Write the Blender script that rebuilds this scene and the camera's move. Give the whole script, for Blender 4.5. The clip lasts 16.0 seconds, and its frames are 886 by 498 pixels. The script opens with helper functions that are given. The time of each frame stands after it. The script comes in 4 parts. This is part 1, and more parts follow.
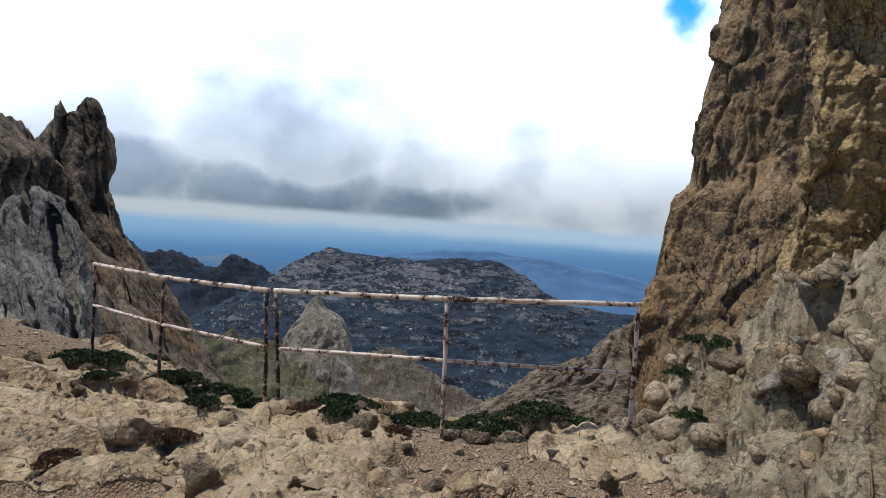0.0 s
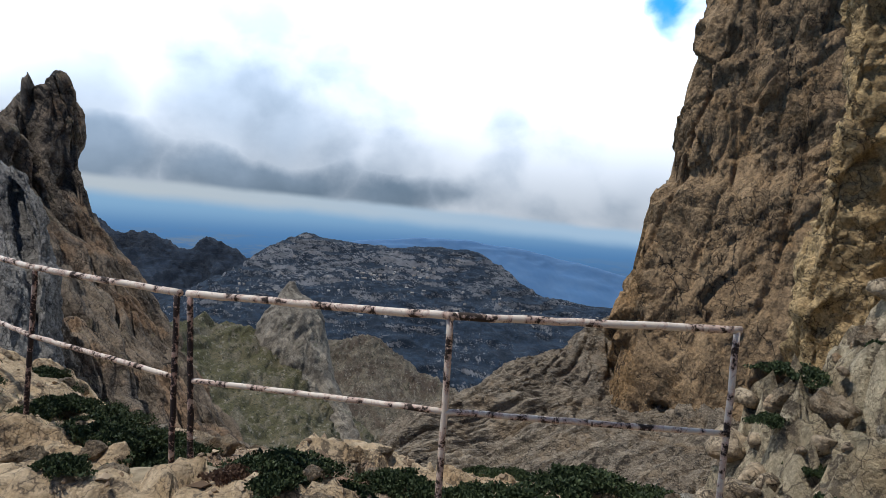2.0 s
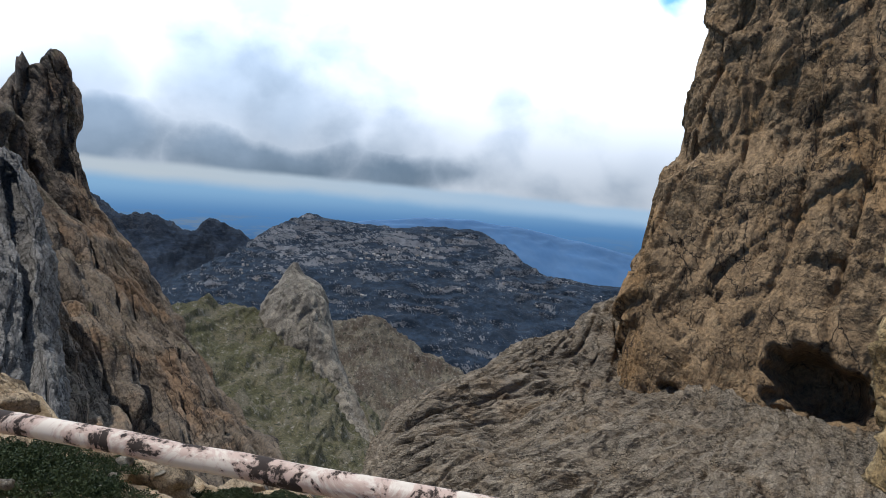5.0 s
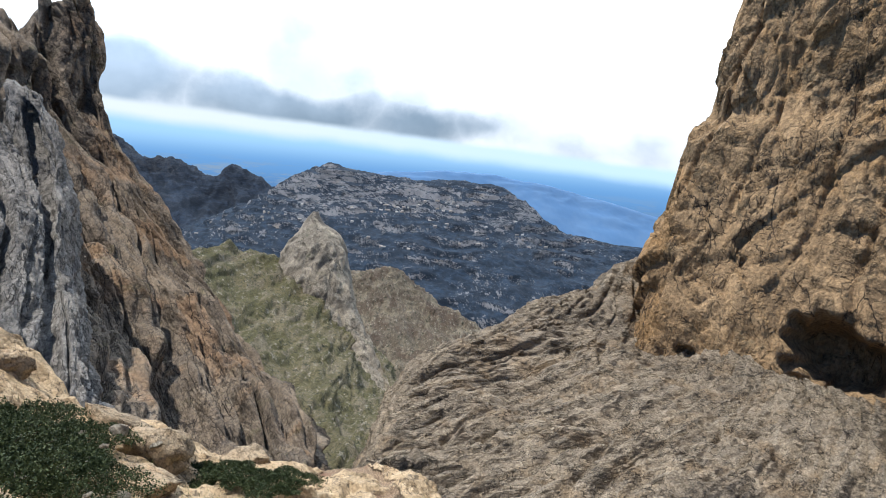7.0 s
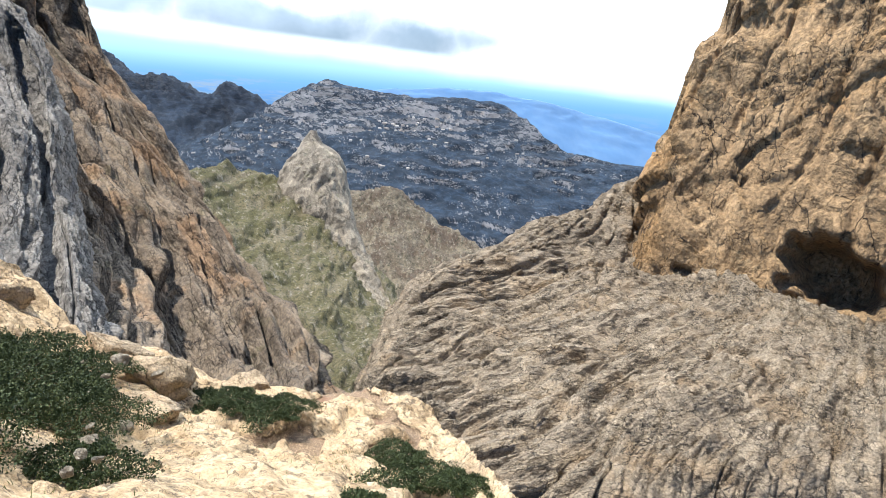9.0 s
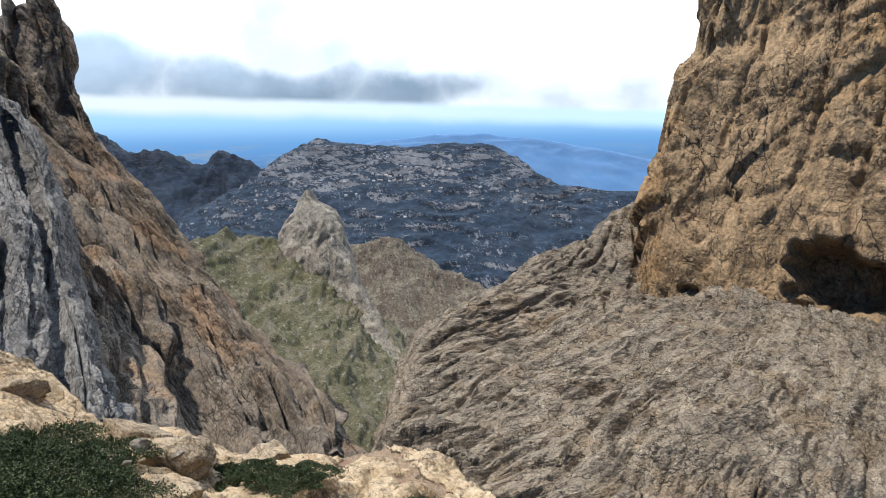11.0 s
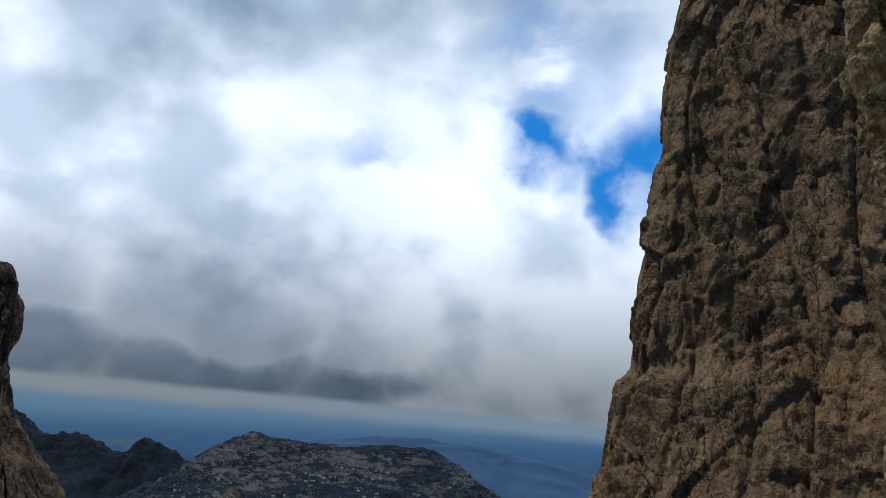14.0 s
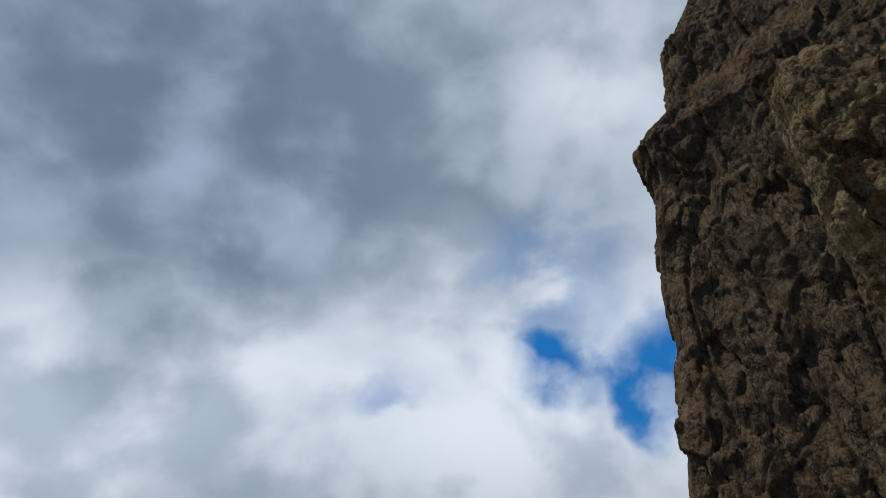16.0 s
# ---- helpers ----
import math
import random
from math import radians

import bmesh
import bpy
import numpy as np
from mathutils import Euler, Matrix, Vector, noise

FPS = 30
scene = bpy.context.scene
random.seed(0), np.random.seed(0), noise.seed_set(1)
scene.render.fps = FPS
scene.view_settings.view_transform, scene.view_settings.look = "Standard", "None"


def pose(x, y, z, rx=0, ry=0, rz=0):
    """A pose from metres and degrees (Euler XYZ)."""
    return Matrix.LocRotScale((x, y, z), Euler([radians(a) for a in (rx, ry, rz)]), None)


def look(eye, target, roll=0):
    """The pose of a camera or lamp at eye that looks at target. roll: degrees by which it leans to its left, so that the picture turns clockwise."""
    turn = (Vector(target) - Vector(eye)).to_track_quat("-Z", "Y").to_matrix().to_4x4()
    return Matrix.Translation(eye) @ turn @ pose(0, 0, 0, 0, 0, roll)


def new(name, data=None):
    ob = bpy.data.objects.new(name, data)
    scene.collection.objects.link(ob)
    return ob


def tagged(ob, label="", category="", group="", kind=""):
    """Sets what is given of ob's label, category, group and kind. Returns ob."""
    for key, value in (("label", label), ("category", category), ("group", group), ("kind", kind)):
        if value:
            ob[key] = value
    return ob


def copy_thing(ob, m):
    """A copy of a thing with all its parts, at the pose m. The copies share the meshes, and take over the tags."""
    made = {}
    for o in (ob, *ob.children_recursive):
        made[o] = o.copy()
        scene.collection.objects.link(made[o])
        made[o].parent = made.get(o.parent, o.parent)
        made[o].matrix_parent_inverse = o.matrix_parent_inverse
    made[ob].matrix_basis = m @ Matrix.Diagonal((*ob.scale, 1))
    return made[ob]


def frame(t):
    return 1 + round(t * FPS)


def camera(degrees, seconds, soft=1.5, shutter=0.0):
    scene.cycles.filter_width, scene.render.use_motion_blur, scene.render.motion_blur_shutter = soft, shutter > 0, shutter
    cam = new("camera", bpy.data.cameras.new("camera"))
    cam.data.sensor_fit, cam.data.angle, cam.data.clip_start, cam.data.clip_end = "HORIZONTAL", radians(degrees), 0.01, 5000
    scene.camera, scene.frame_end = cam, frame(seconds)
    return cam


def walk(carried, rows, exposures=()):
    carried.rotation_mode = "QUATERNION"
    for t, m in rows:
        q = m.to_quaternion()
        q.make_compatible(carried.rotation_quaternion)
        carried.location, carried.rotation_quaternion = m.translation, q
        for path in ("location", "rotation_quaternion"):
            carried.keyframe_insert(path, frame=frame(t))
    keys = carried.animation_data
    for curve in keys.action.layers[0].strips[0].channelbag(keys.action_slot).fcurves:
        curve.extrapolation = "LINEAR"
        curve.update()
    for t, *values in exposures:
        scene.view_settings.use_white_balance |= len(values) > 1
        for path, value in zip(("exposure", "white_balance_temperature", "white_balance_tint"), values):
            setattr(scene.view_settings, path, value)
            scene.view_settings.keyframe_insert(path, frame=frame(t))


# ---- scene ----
cam = camera(68, 16.0, soft=0.85)

# seconds, place, yaw to the left, pitch up, roll (degrees)
PATH = [
    (0, (-0.053, 0.101, 1.532), -0.12, -1.43, 2.09),
    (0.5, (-0.085, 0.527, 1.542), -0.82, -1.72, 2.18),
    (1, (-0.104, 0.942, 1.527), -1.48, -1.95, 2.64),
    (1.5, (-0.120, 1.400, 1.505), -1.97, -2.44, 3.11),
    (2, (-0.169, 1.834, 1.485), -2.15, -2.33, 3.67),
    (2.5, (-0.187, 2.220, 1.487), -2.31, -2.18, 3.93),
    (3, (-0.210, 2.662, 1.477), -2.65, -1.69, 3.95),
    (3.5, (-0.261, 3.030, 1.486), -2.63, -1.74, 2.96),
    (4, (-0.325, 3.416, 1.480), -2.54, -2.82, 2.34),
    (6.5, (-0.479, 4.908, 1.427), -0.74, -6.09, 5.23),
    (7, (-0.475, 5.056, 1.515), -0.58, -8.26, 5.17),
    (7.5, (-0.450, 5.136, 1.571), -0.83, -10.96, 6.04),
    (8, (-0.442, 5.176, 1.601), -0.93, -13.07, 7.04),
    (8.5, (-0.437, 5.196, 1.610), -1.10, -14.70, 6.36),
    (8.7, (-0.423, 5.184, 1.623), -1.19, -15.24, 5.96),
    (10.8, (-0.429, 5.058, 1.806), -0.82, -12.97, -0.52),
    (11, (-0.429, 5.053, 1.782), -0.83, -11.38, -0.84),
    (11.5, (-0.441, 5.050, 1.680), -1.03, -6.34, -0.90),
    (12, (-0.452, 5.049, 1.599), -1.50, -1.59, -0.37),
    (12.5, (-0.452, 5.075, 1.510), -2.26, 3.52, 1.63),
    (13, (-0.450, 5.090, 1.445), -2.86, 7.08, 2.09),
    (13.5, (-0.452, 5.100, 1.381), -3.85, 11.50, 2.87),
    (14, (-0.467, 5.101, 1.362), -5.07, 14.63, 3.03),
    (14.5, (-0.456, 5.108, 1.355), -5.03, 18.14, 1.53),
    (15, (-0.448, 5.129, 1.317), -4.41, 22.79, -1.30),
    (15.5, (-0.452, 5.167, 1.253), -4.04, 28.49, -3.85),
    (16, (-0.452, 5.190, 1.240), -4.36, 34.74, -5.64),
]


def aimed(eye, yaw, pitch, roll):
    a, b = radians(yaw), radians(pitch)
    ahead = Vector((-math.sin(a) * math.cos(b), math.cos(a) * math.cos(b), math.sin(b)))
    return look(eye, Vector(eye) + ahead, roll)


EXPOSURE = [(0, -1.0, 5850, 10), (4.0, -1.12, 5650, 10), (6.5, -0.45, 5800, 10), (7.5, 0.1, 5950, 10), (8.7, 0.45, 6000, 10), (10.8, 0.05, 5900, 10), (11.5, -0.9, 5600, 10), (12.5, -1.75, 5500, 10), (14.5, -2.2, 5750, 10), (16.0, -2.6, 5850, 10)]
walk(cam, [(t, aimed(eye, yaw, pitch, roll)) for t, eye, yaw, pitch, roll in PATH], EXPOSURE)

# ---- sky and sun ----
world = bpy.data.worlds.new("sky")
scene.world = world
world.use_nodes = True
SUN_ELEVATION, SUN_AZIMUTH = 66, 268  # degrees; the azimuth runs clockwise from +y


class Tree:
    """Short hand for shader nodes."""

    def __init__(self, tree):
        self.t = tree
        tree.nodes.clear()

    def n(self, kind):
        return self.t.nodes.new(kind)

    def link(self, a, b):
        if isinstance(a, (int, float, tuple, list)):
            b.default_value = a
        else:
            self.t.links.new(a, b)

    def math(self, op, a, b=0.0, c=0.0, clamp=False):
        node = self.n("ShaderNodeMath")
        node.operation = op
        node.use_clamp = clamp
        for value, socket in zip((a, b, c), node.inputs):
            self.link(value, socket)
        return node.outputs[0]

    def vec(self, op, a, b=(0, 0, 0)):
        node = self.n("ShaderNodeVectorMath")
        node.operation = op
        self.link(a, node.inputs[0])
        self.link(b, node.inputs[1])
        return node.outputs["Value"] if op in ("DOT_PRODUCT", "LENGTH", "DISTANCE") else node.outputs[0]

    def scale(self, a, factors):
        return self.vec("MULTIPLY", a, tuple(factors))

    def noise(self, where, scale, detail=5.0, rough=0.55, distort=0.0, colour=False):
        node = self.n("ShaderNodeTexNoise")
        self.link(where, node.inputs["Vector"])
        for key, value in (("Scale", scale), ("Detail", detail), ("Roughness", rough), ("Distortion", distort)):
            node.inputs[key].default_value = value
        return node.outputs["Color" if colour else "Fac"]

    def cells(self, where, scale, feature="F1", out="Distance", randomness=1.0):
        node = self.n("ShaderNodeTexVoronoi")
        node.feature = feature
        self.link(where, node.inputs["Vector"])
        node.inputs["Scale"].default_value = scale
        node.inputs["Randomness"].default_value = randomness
        return node.outputs[out]

    def step(self, a, low, high, to=(0.0, 1.0)):
        node = self.n("ShaderNodeMapRange")
        node.interpolation_type = "SMOOTHSTEP"
        self.link(a, node.inputs[0])
        for value, socket in zip((low, high, *to), node.inputs[1:5]):
            self.link(value, socket)
        return node.outputs[0]

    def mix(self, fac, a, b, blend="MIX"):
        node = self.n("ShaderNodeMix")
        node.data_type, node.blend_type = "RGBA", blend
        self.link(fac, node.inputs[0])
        for value, socket in ((a, node.inputs[6]), (b, node.inputs[7])):
            self.link((*value, 1.0) if isinstance(value, (tuple, list)) and len(value) == 3 else value, socket)
        return node.outputs[2]


def build_sky():
    w = Tree(world.node_tree)
    way = w.n("ShaderNodeTexCoord").outputs["Generated"]
    parts = w.n("ShaderNodeSeparateXYZ")
    w.link(way, parts.inputs[0])
    east, up = parts.outputs[0], parts.outputs[2]
    sky = w.n("ShaderNodeTexSky")
    sky.sky_type, sky.sun_disc = "NISHITA", False
    sky.sun_elevation, sky.sun_rotation = radians(SUN_ELEVATION), radians(SUN_AZIMUTH)
    sky.altitude = 1500
    clear = w.mix(1.0, sky.outputs[0], (0.075, 0.1, 0.125), "MULTIPLY")
    # the ways are bent by two sizes of noise, so that every bank of cloud has a ragged rim
    bend = w.vec("SUBTRACT", w.noise(way, 2.6, 8, 0.55, colour=True), (0.5, 0.5, 0.5))
    curl = w.vec("SUBTRACT", w.noise(way, 8.0, 6, 0.5, colour=True), (0.5, 0.5, 0.5))
    bent = w.vec("ADD", w.vec("ADD", way, w.scale(bend, (0.30, 0.30, 0.20))), w.scale(curl, (0.07, 0.07, 0.05)))

    def bank(centre, inner, outer, flat=1.0):
        off = w.scale(w.vec("SUBTRACT", bent, centre), (1, 1, flat))
        return w.step(w.vec("LENGTH", off), inner, outer, (1.0, 0.0))

    billow = w.noise(w.scale(way, (1, 1, 1.3)), 3.4, 6, 0.48, 0.2)
    fine = w.noise(w.scale(way, (1, 1, 1.4)), 9.0, 7, 0.5, 0.2)
    tone = w.math("ADD", w.math("MULTIPLY", billow, 0.68), w.math("MULTIPLY", fine, 0.32))
    # rounded heads of cumulus: cells bent by the finer noise
    heads = w.cells(w.vec("ADD", way, w.scale(curl, (0.1, 0.1, 0.1))), 11.0, "SMOOTH_F1", "Distance")
    tone = w.math("ADD", tone, w.math("MULTIPLY", w.math("SUBTRACT", 0.42, heads), 0.22))
    white = w.mix(w.step(tone, 0.36, 0.56), (0.86, 0.95, 1.04), (1.46, 1.48, 1.48))
    grey = w.mix(w.step(tone, 0.36, 0.66), (0.29, 0.38, 0.47), (0.66, 0.78, 0.90))
    lift = w.math("ADD", up, w.math("MULTIPLY", w.math("SUBTRACT", billow, 0.5), 0.4))
    dark = w.math("MULTIPLY", w.step(lift, 0.42, 0.58), w.step(east, -0.15, 0.4, (0.95, 0.6)))
    for centre, inner, outer, flat, share in (
            # the great dark bank high over the gully, and its tail
            ((-0.31, 0.62, 0.72), 0.12, 0.40, 1.0, 1.0), ((-0.231, 0.794, 0.563), 0.03, 0.18, 1.0, 1.0), ((-0.44, 0.63, 0.64), 0.08, 0.33, 1.0, 0.85), ((0.10, 0.69, 0.715), 0.06, 0.34, 1.0, 0.7),
            # grey heaps over the base
            ((-0.42, 0.89, 0.15), 0.02, 0.15, 1.2, 0.6), ((-0.23, 0.957, 0.175), 0.03, 0.16, 1.1, 0.75), ((-0.35, 0.80, 0.49), 0.04, 0.19, 1.0, 0.9), ((-0.05, 0.99, 0.10), 0.0, 0.12, 1.5, 0.5), ((0.30, 0.95, 0.05), 0.01, 0.12, 2.0, 0.2), ((-0.16, 0.95, 0.26), 0.03, 0.26, 1.2, 0.32),
            # the long dark base itself
            ((-0.42, 0.905, 0.065), 0.07, 0.17, 2.2, 1.0), ((-0.22, 0.975, 0.05), 0.07, 0.17, 2.4, 1.0), ((-0.06, 0.998, 0.04), 0.05, 0.14, 2.6, 1.0), ((0.06, 0.997, 0.045), 0.0, 0.09, 2.6, 0.85)):
        dark = w.math("MAXIMUM", dark, w.math("MULTIPLY", bank(centre, inner, outer, flat), share))
    dark = w.math("MULTIPLY", dark, w.math("SUBTRACT", 1.0, w.math("MULTIPLY", bank((0.28, 0.64, 0.71), 0.02, 0.16), 0.7)))
    cloud = w.mix(dark, white, grey)
    # the cover thins towards the sun, so the high cloud is brighter
    thin = w.step(up, 0.0, 0.34, (0.66, 2.7))
    cloud = w.vec("MULTIPLY", cloud, w.vec("ADD", (0, 0, 0), thin))
    # gaps of clear blue above the white heap
    gap = w.math("MAXIMUM", bank((0.235, 0.893, 0.395), 0.05, 0.11, 1.3), bank((0.36, 0.86, 0.36), 0.06, 0.14))
    torn = w.step(fine, 0.40, 0.60, (1.0, 0.0))
    wisp = w.math("MAXIMUM", w.math("MULTIPLY", bank((0.23, 0.835, 0.50), 0.02, 0.16), 0.5), w.math("MULTIPLY", bank((-0.05, 0.93, 0.365), 0.0, 0.11, 1.6), 0.5))
    gap = w.math("MAXIMUM", w.math("MULTIPLY", gap, w.step(fine, 0.46, 0.66, (1.0, 0.5))), w.math("MULTIPLY", wisp, torn))
    edge = w.math("ADD", up, w.math("MULTIPLY", w.math("SUBTRACT", w.math("ADD", fine, w.math("MULTIPLY", heads, -0.6)), 0.25), 0.16))
    edge = w.math("ADD", edge, w.math("MULTIPLY", w.math("MAXIMUM", w.math("SUBTRACT", east, 0.28), 0.0), 1.9))
    gap = w.math("MULTIPLY", gap, w.step(edge, 0.33, 0.378))
    air = w.mix(gap, cloud, (0.12, 0.80, 2.1))
    # everything away from the valley keeps an even, broken cover
    behind = w.step(parts.outputs[1], 0.05, 0.45, (1.0, 0.0))
    plain = w.mix(w.step(tone, 0.46, 0.66), clear, (0.27, 0.31, 0.37))
    air = w.mix(behind, air, plain)
    # bright strip under the cloud base, then the hazy lowland and sea
    ripple = w.math("ADD", w.math("MULTIPLY", w.math("SUBTRACT", billow, 0.5), 0.02), w.math("MULTIPLY", w.math("SUBTRACT", fine, 0.5), 0.014))
    level = w.math("ADD", w.math("ADD", up, ripple), w.math("MULTIPLY", east, 0.04))
    strip = w.mix(w.step(east, -0.45, 0.3), (0.86, 0.90, 0.88), (0.66, 0.86, 1.02))
    air = w.mix(w.step(level, 0.012, 0.024, (1.0, 0.0)), air, strip)
    lowland = w.mix(w.step(up, -0.09, -0.03), (0.09, 0.19, 0.38), (0.16, 0.36, 0.66))
    lowland = w.mix(w.step(up, -0.04, 0.004), lowland, (0.42, 0.68, 0.92))
    patch = w.math("MULTIPLY", w.step(w.noise(w.scale(way, (1, 1, 7)), 16, 8, 0.65), 0.48, 0.62), w.step(east, -0.3, -0.02, (0.75, 0.2)))
    lowland = w.mix(w.math("MULTIPLY", patch, w.step(up, -0.055, -0.025, (1.0, 0.0))), lowland, (0.30, 0.37, 0.44))
    air = w.mix(w.step(level, -0.014, 0.006, (1.0, 0.0)), air, lowland)
    final = w.mix(0.06, air, clear)
    shine = w.n("ShaderNodeBackground")
    w.link(final, shine.inputs["Color"])
    shine.inputs["Strength"].default_value = SKY_STRENGTH
    out = w.n("ShaderNodeOutputWorld")
    w.link(shine.outputs[0], out.inputs["Surface"])


SKY_STRENGTH = 1.25
build_sky()
sun = new("sun", bpy.data.lights.new("sun", "SUN"))
sun.data.energy, sun.data.angle, sun.data.color = 6.2, radians(0.6), (1.0, 0.91, 0.78)
a, b = radians(SUN_AZIMUTH), radians(SUN_ELEVATION)
sun_from = Vector((math.sin(a) * math.cos(b), math.cos(a) * math.cos(b), math.sin(b)))
sun.matrix_world = look(sun_from * 50, (0, 0, 0))

# ---- materials ----
def surface(name, rough=0.9, metal=0.0):
    m = bpy.data.materials.new(name)
    m.use_nodes = True
    t = Tree(m.node_tree)
    shader = t.n("ShaderNodeBsdfPrincipled")
    shader.inputs["Roughness"].default_value, shader.inputs["Metallic"].default_value = rough, metal
    shader.inputs["Specular IOR Level"].default_value = 0.25
    out = t.n("ShaderNodeOutputMaterial")
    t.link(shader.outputs[0], out.inputs[0])
    return m, t, shader, t.n("ShaderNodeTexCoord").outputs["Object"]


def bump(t, shader, height, strength, distance):
    node = t.n("ShaderNodeBump")
    t.link(height, node.inputs["Height"])
    node.inputs["Strength"].default_value, node.inputs["Distance"].default_value = strength, distance
    t.link(node.outputs[0], shader.inputs["Normal"])


def creased(t, where, levels, shift=0.0, share=1.0):
    """Tilted faces of stone parted by sharp joints, at several sizes: height in metres, nearness of an open crack.
    The smaller sizes show by their share only."""
    height, line = 0.0, 0.0
    for k, (cell, lift, width, low) in enumerate(levels):
        spot = t.scale(t.vec("ADD", where, (5.3 * k + shift, 2.1 * k, 1.7)), [1.0 / cell] * 3)
        bend = t.vec("SUBTRACT", t.noise(spot, 1.7, 5, 0.62, colour=True), (0.5, 0.5, 0.5))
        spot = t.vec("ADD", spot, t.scale(bend, (0.75, 0.75, 0.75)))
        cell_node = t.n("ShaderNodeTexVoronoi")
        t.link(spot, cell_node.inputs["Vector"])
        cell_node.inputs["Scale"].default_value = 1.0
        reach = cell_node.outputs["Distance"]
        tilt = t.vec("DOT_PRODUCT", t.vec("SUBTRACT", spot, cell_node.outputs["Position"]), t.vec("SUBTRACT", cell_node.outputs["Color"], (0.5, 0.5, 0.5)))
        dome = t.math("ADD", t.math("MULTIPLY", tilt, 4.0), t.math("SUBTRACT", 0.4, t.math("MULTIPLY", t.math("MULTIPLY", reach, reach), 0.35)))
        part_of = share if k == len(levels) - 1 else t.math("ADD", t.math("MULTIPLY", share, 0.5), 0.5) if k else 1.0
        height = t.math("ADD", height, t.math("MULTIPLY", t.math("MULTIPLY", dome, part_of), lift * cell))
        open_here = t.step(t.noise(t.vec("ADD", spot, (1.0, 9.0, 4.0)), 0.6, 2), low, low + 0.12)
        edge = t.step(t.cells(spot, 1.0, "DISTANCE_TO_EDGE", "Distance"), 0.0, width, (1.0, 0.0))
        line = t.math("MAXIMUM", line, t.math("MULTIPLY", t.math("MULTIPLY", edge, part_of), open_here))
    return height, line


def rock(name, light, mid, dark, size, stretch=(1, 1, 1), relief=1.0, moss=None, rust=None, turn=0, dip=0, cross=0.0, shut=0.0):
    """Weathered limestone: size is the breadth of its larger stains in metres, stretch pulls the grain along the beds,
    turn and dip (degrees) set their way, cross adds joints across them, shut closes some of the cracks."""
    m, t, shader, at = surface(name, 0.92)
    spun = at
    for axis, angle in (("Z_AXIS", turn), ("Y_AXIS", dip)):
        node = t.n("ShaderNodeVectorRotate")
        node.rotation_type = axis
        t.link(spun, node.inputs["Vector"])
        node.inputs["Angle"].default_value = radians(angle)
        spun = node.outputs[0]
    grain = t.scale(spun, stretch)
    large = t.noise(at, 1.0 / size, 4, 0.55, 0.4)
    beds = t.noise(grain, 3.0 / size, 7, 0.62, 0.3)
    fine = t.noise(at, 22.0 / size, 6, 0.68)
    colour = t.mix(t.step(beds, 0.34, 0.66), mid, light)
    colour = t.mix(t.step(large, 0.42, 0.68, (0.0, 0.7)), colour, mid)
    if rust:
        colour = t.mix(t.step(t.noise(t.vec("ADD", at, (31.0, 7.0, 3.0)), 0.8 / size, 6, 0.6), 0.5, 0.64, (0.0, 0.75)), colour, rust)
    if moss:
        colour = t.mix(t.step(t.noise(t.vec("ADD", at, (3.0, 57.0, 9.0)), 2.2 / size, 8, 0.72), 0.55, 0.66, (0.0, 0.5)), colour, moss)
    ragged = t.step(t.noise(t.vec("ADD", at, (77.0, 3.0, 19.0)), 0.9 / size, 5, 0.6), 0.42, 0.6, (0.15, 1.0))
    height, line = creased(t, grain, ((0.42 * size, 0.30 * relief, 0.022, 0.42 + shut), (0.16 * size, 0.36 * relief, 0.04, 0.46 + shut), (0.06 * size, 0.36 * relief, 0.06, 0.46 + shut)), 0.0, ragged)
    if cross:
        tilted = t.vec("ADD", t.scale(at, (0.8, 0.8, 0.5)), t.scale(t.vec("ADD", (0, 0, 0), t.vec("DOT_PRODUCT", at, (0.0, 0.0, 1.0))), (0.5, 0.35, 0.0)))
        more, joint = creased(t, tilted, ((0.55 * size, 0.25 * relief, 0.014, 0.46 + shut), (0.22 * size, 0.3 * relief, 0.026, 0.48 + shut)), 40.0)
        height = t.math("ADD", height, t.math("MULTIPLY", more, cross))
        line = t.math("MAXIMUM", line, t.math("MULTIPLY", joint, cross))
    height = t.math("ADD", height, t.math("MULTIPLY", t.math("MULTIPLY", fine, ragged), 0.012 * size * relief))
    height = t.math("SUBTRACT", height, t.math("MULTIPLY", line, 0.014 * size))
    grainy = t.mix(t.step(fine, 0.34, 0.66), (0.66, 0.66, 0.68), (1.24, 1.23, 1.21))
    colour = t.mix(1.0, colour, grainy, "MULTIPLY")
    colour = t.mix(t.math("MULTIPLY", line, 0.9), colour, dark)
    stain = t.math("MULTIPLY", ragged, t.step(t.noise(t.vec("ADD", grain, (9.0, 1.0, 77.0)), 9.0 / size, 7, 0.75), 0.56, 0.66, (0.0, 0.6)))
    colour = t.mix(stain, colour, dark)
    t.link(colour, shader.inputs["Base Color"])
    bump(t, shader, height, 1.0, 1.0)
    return m


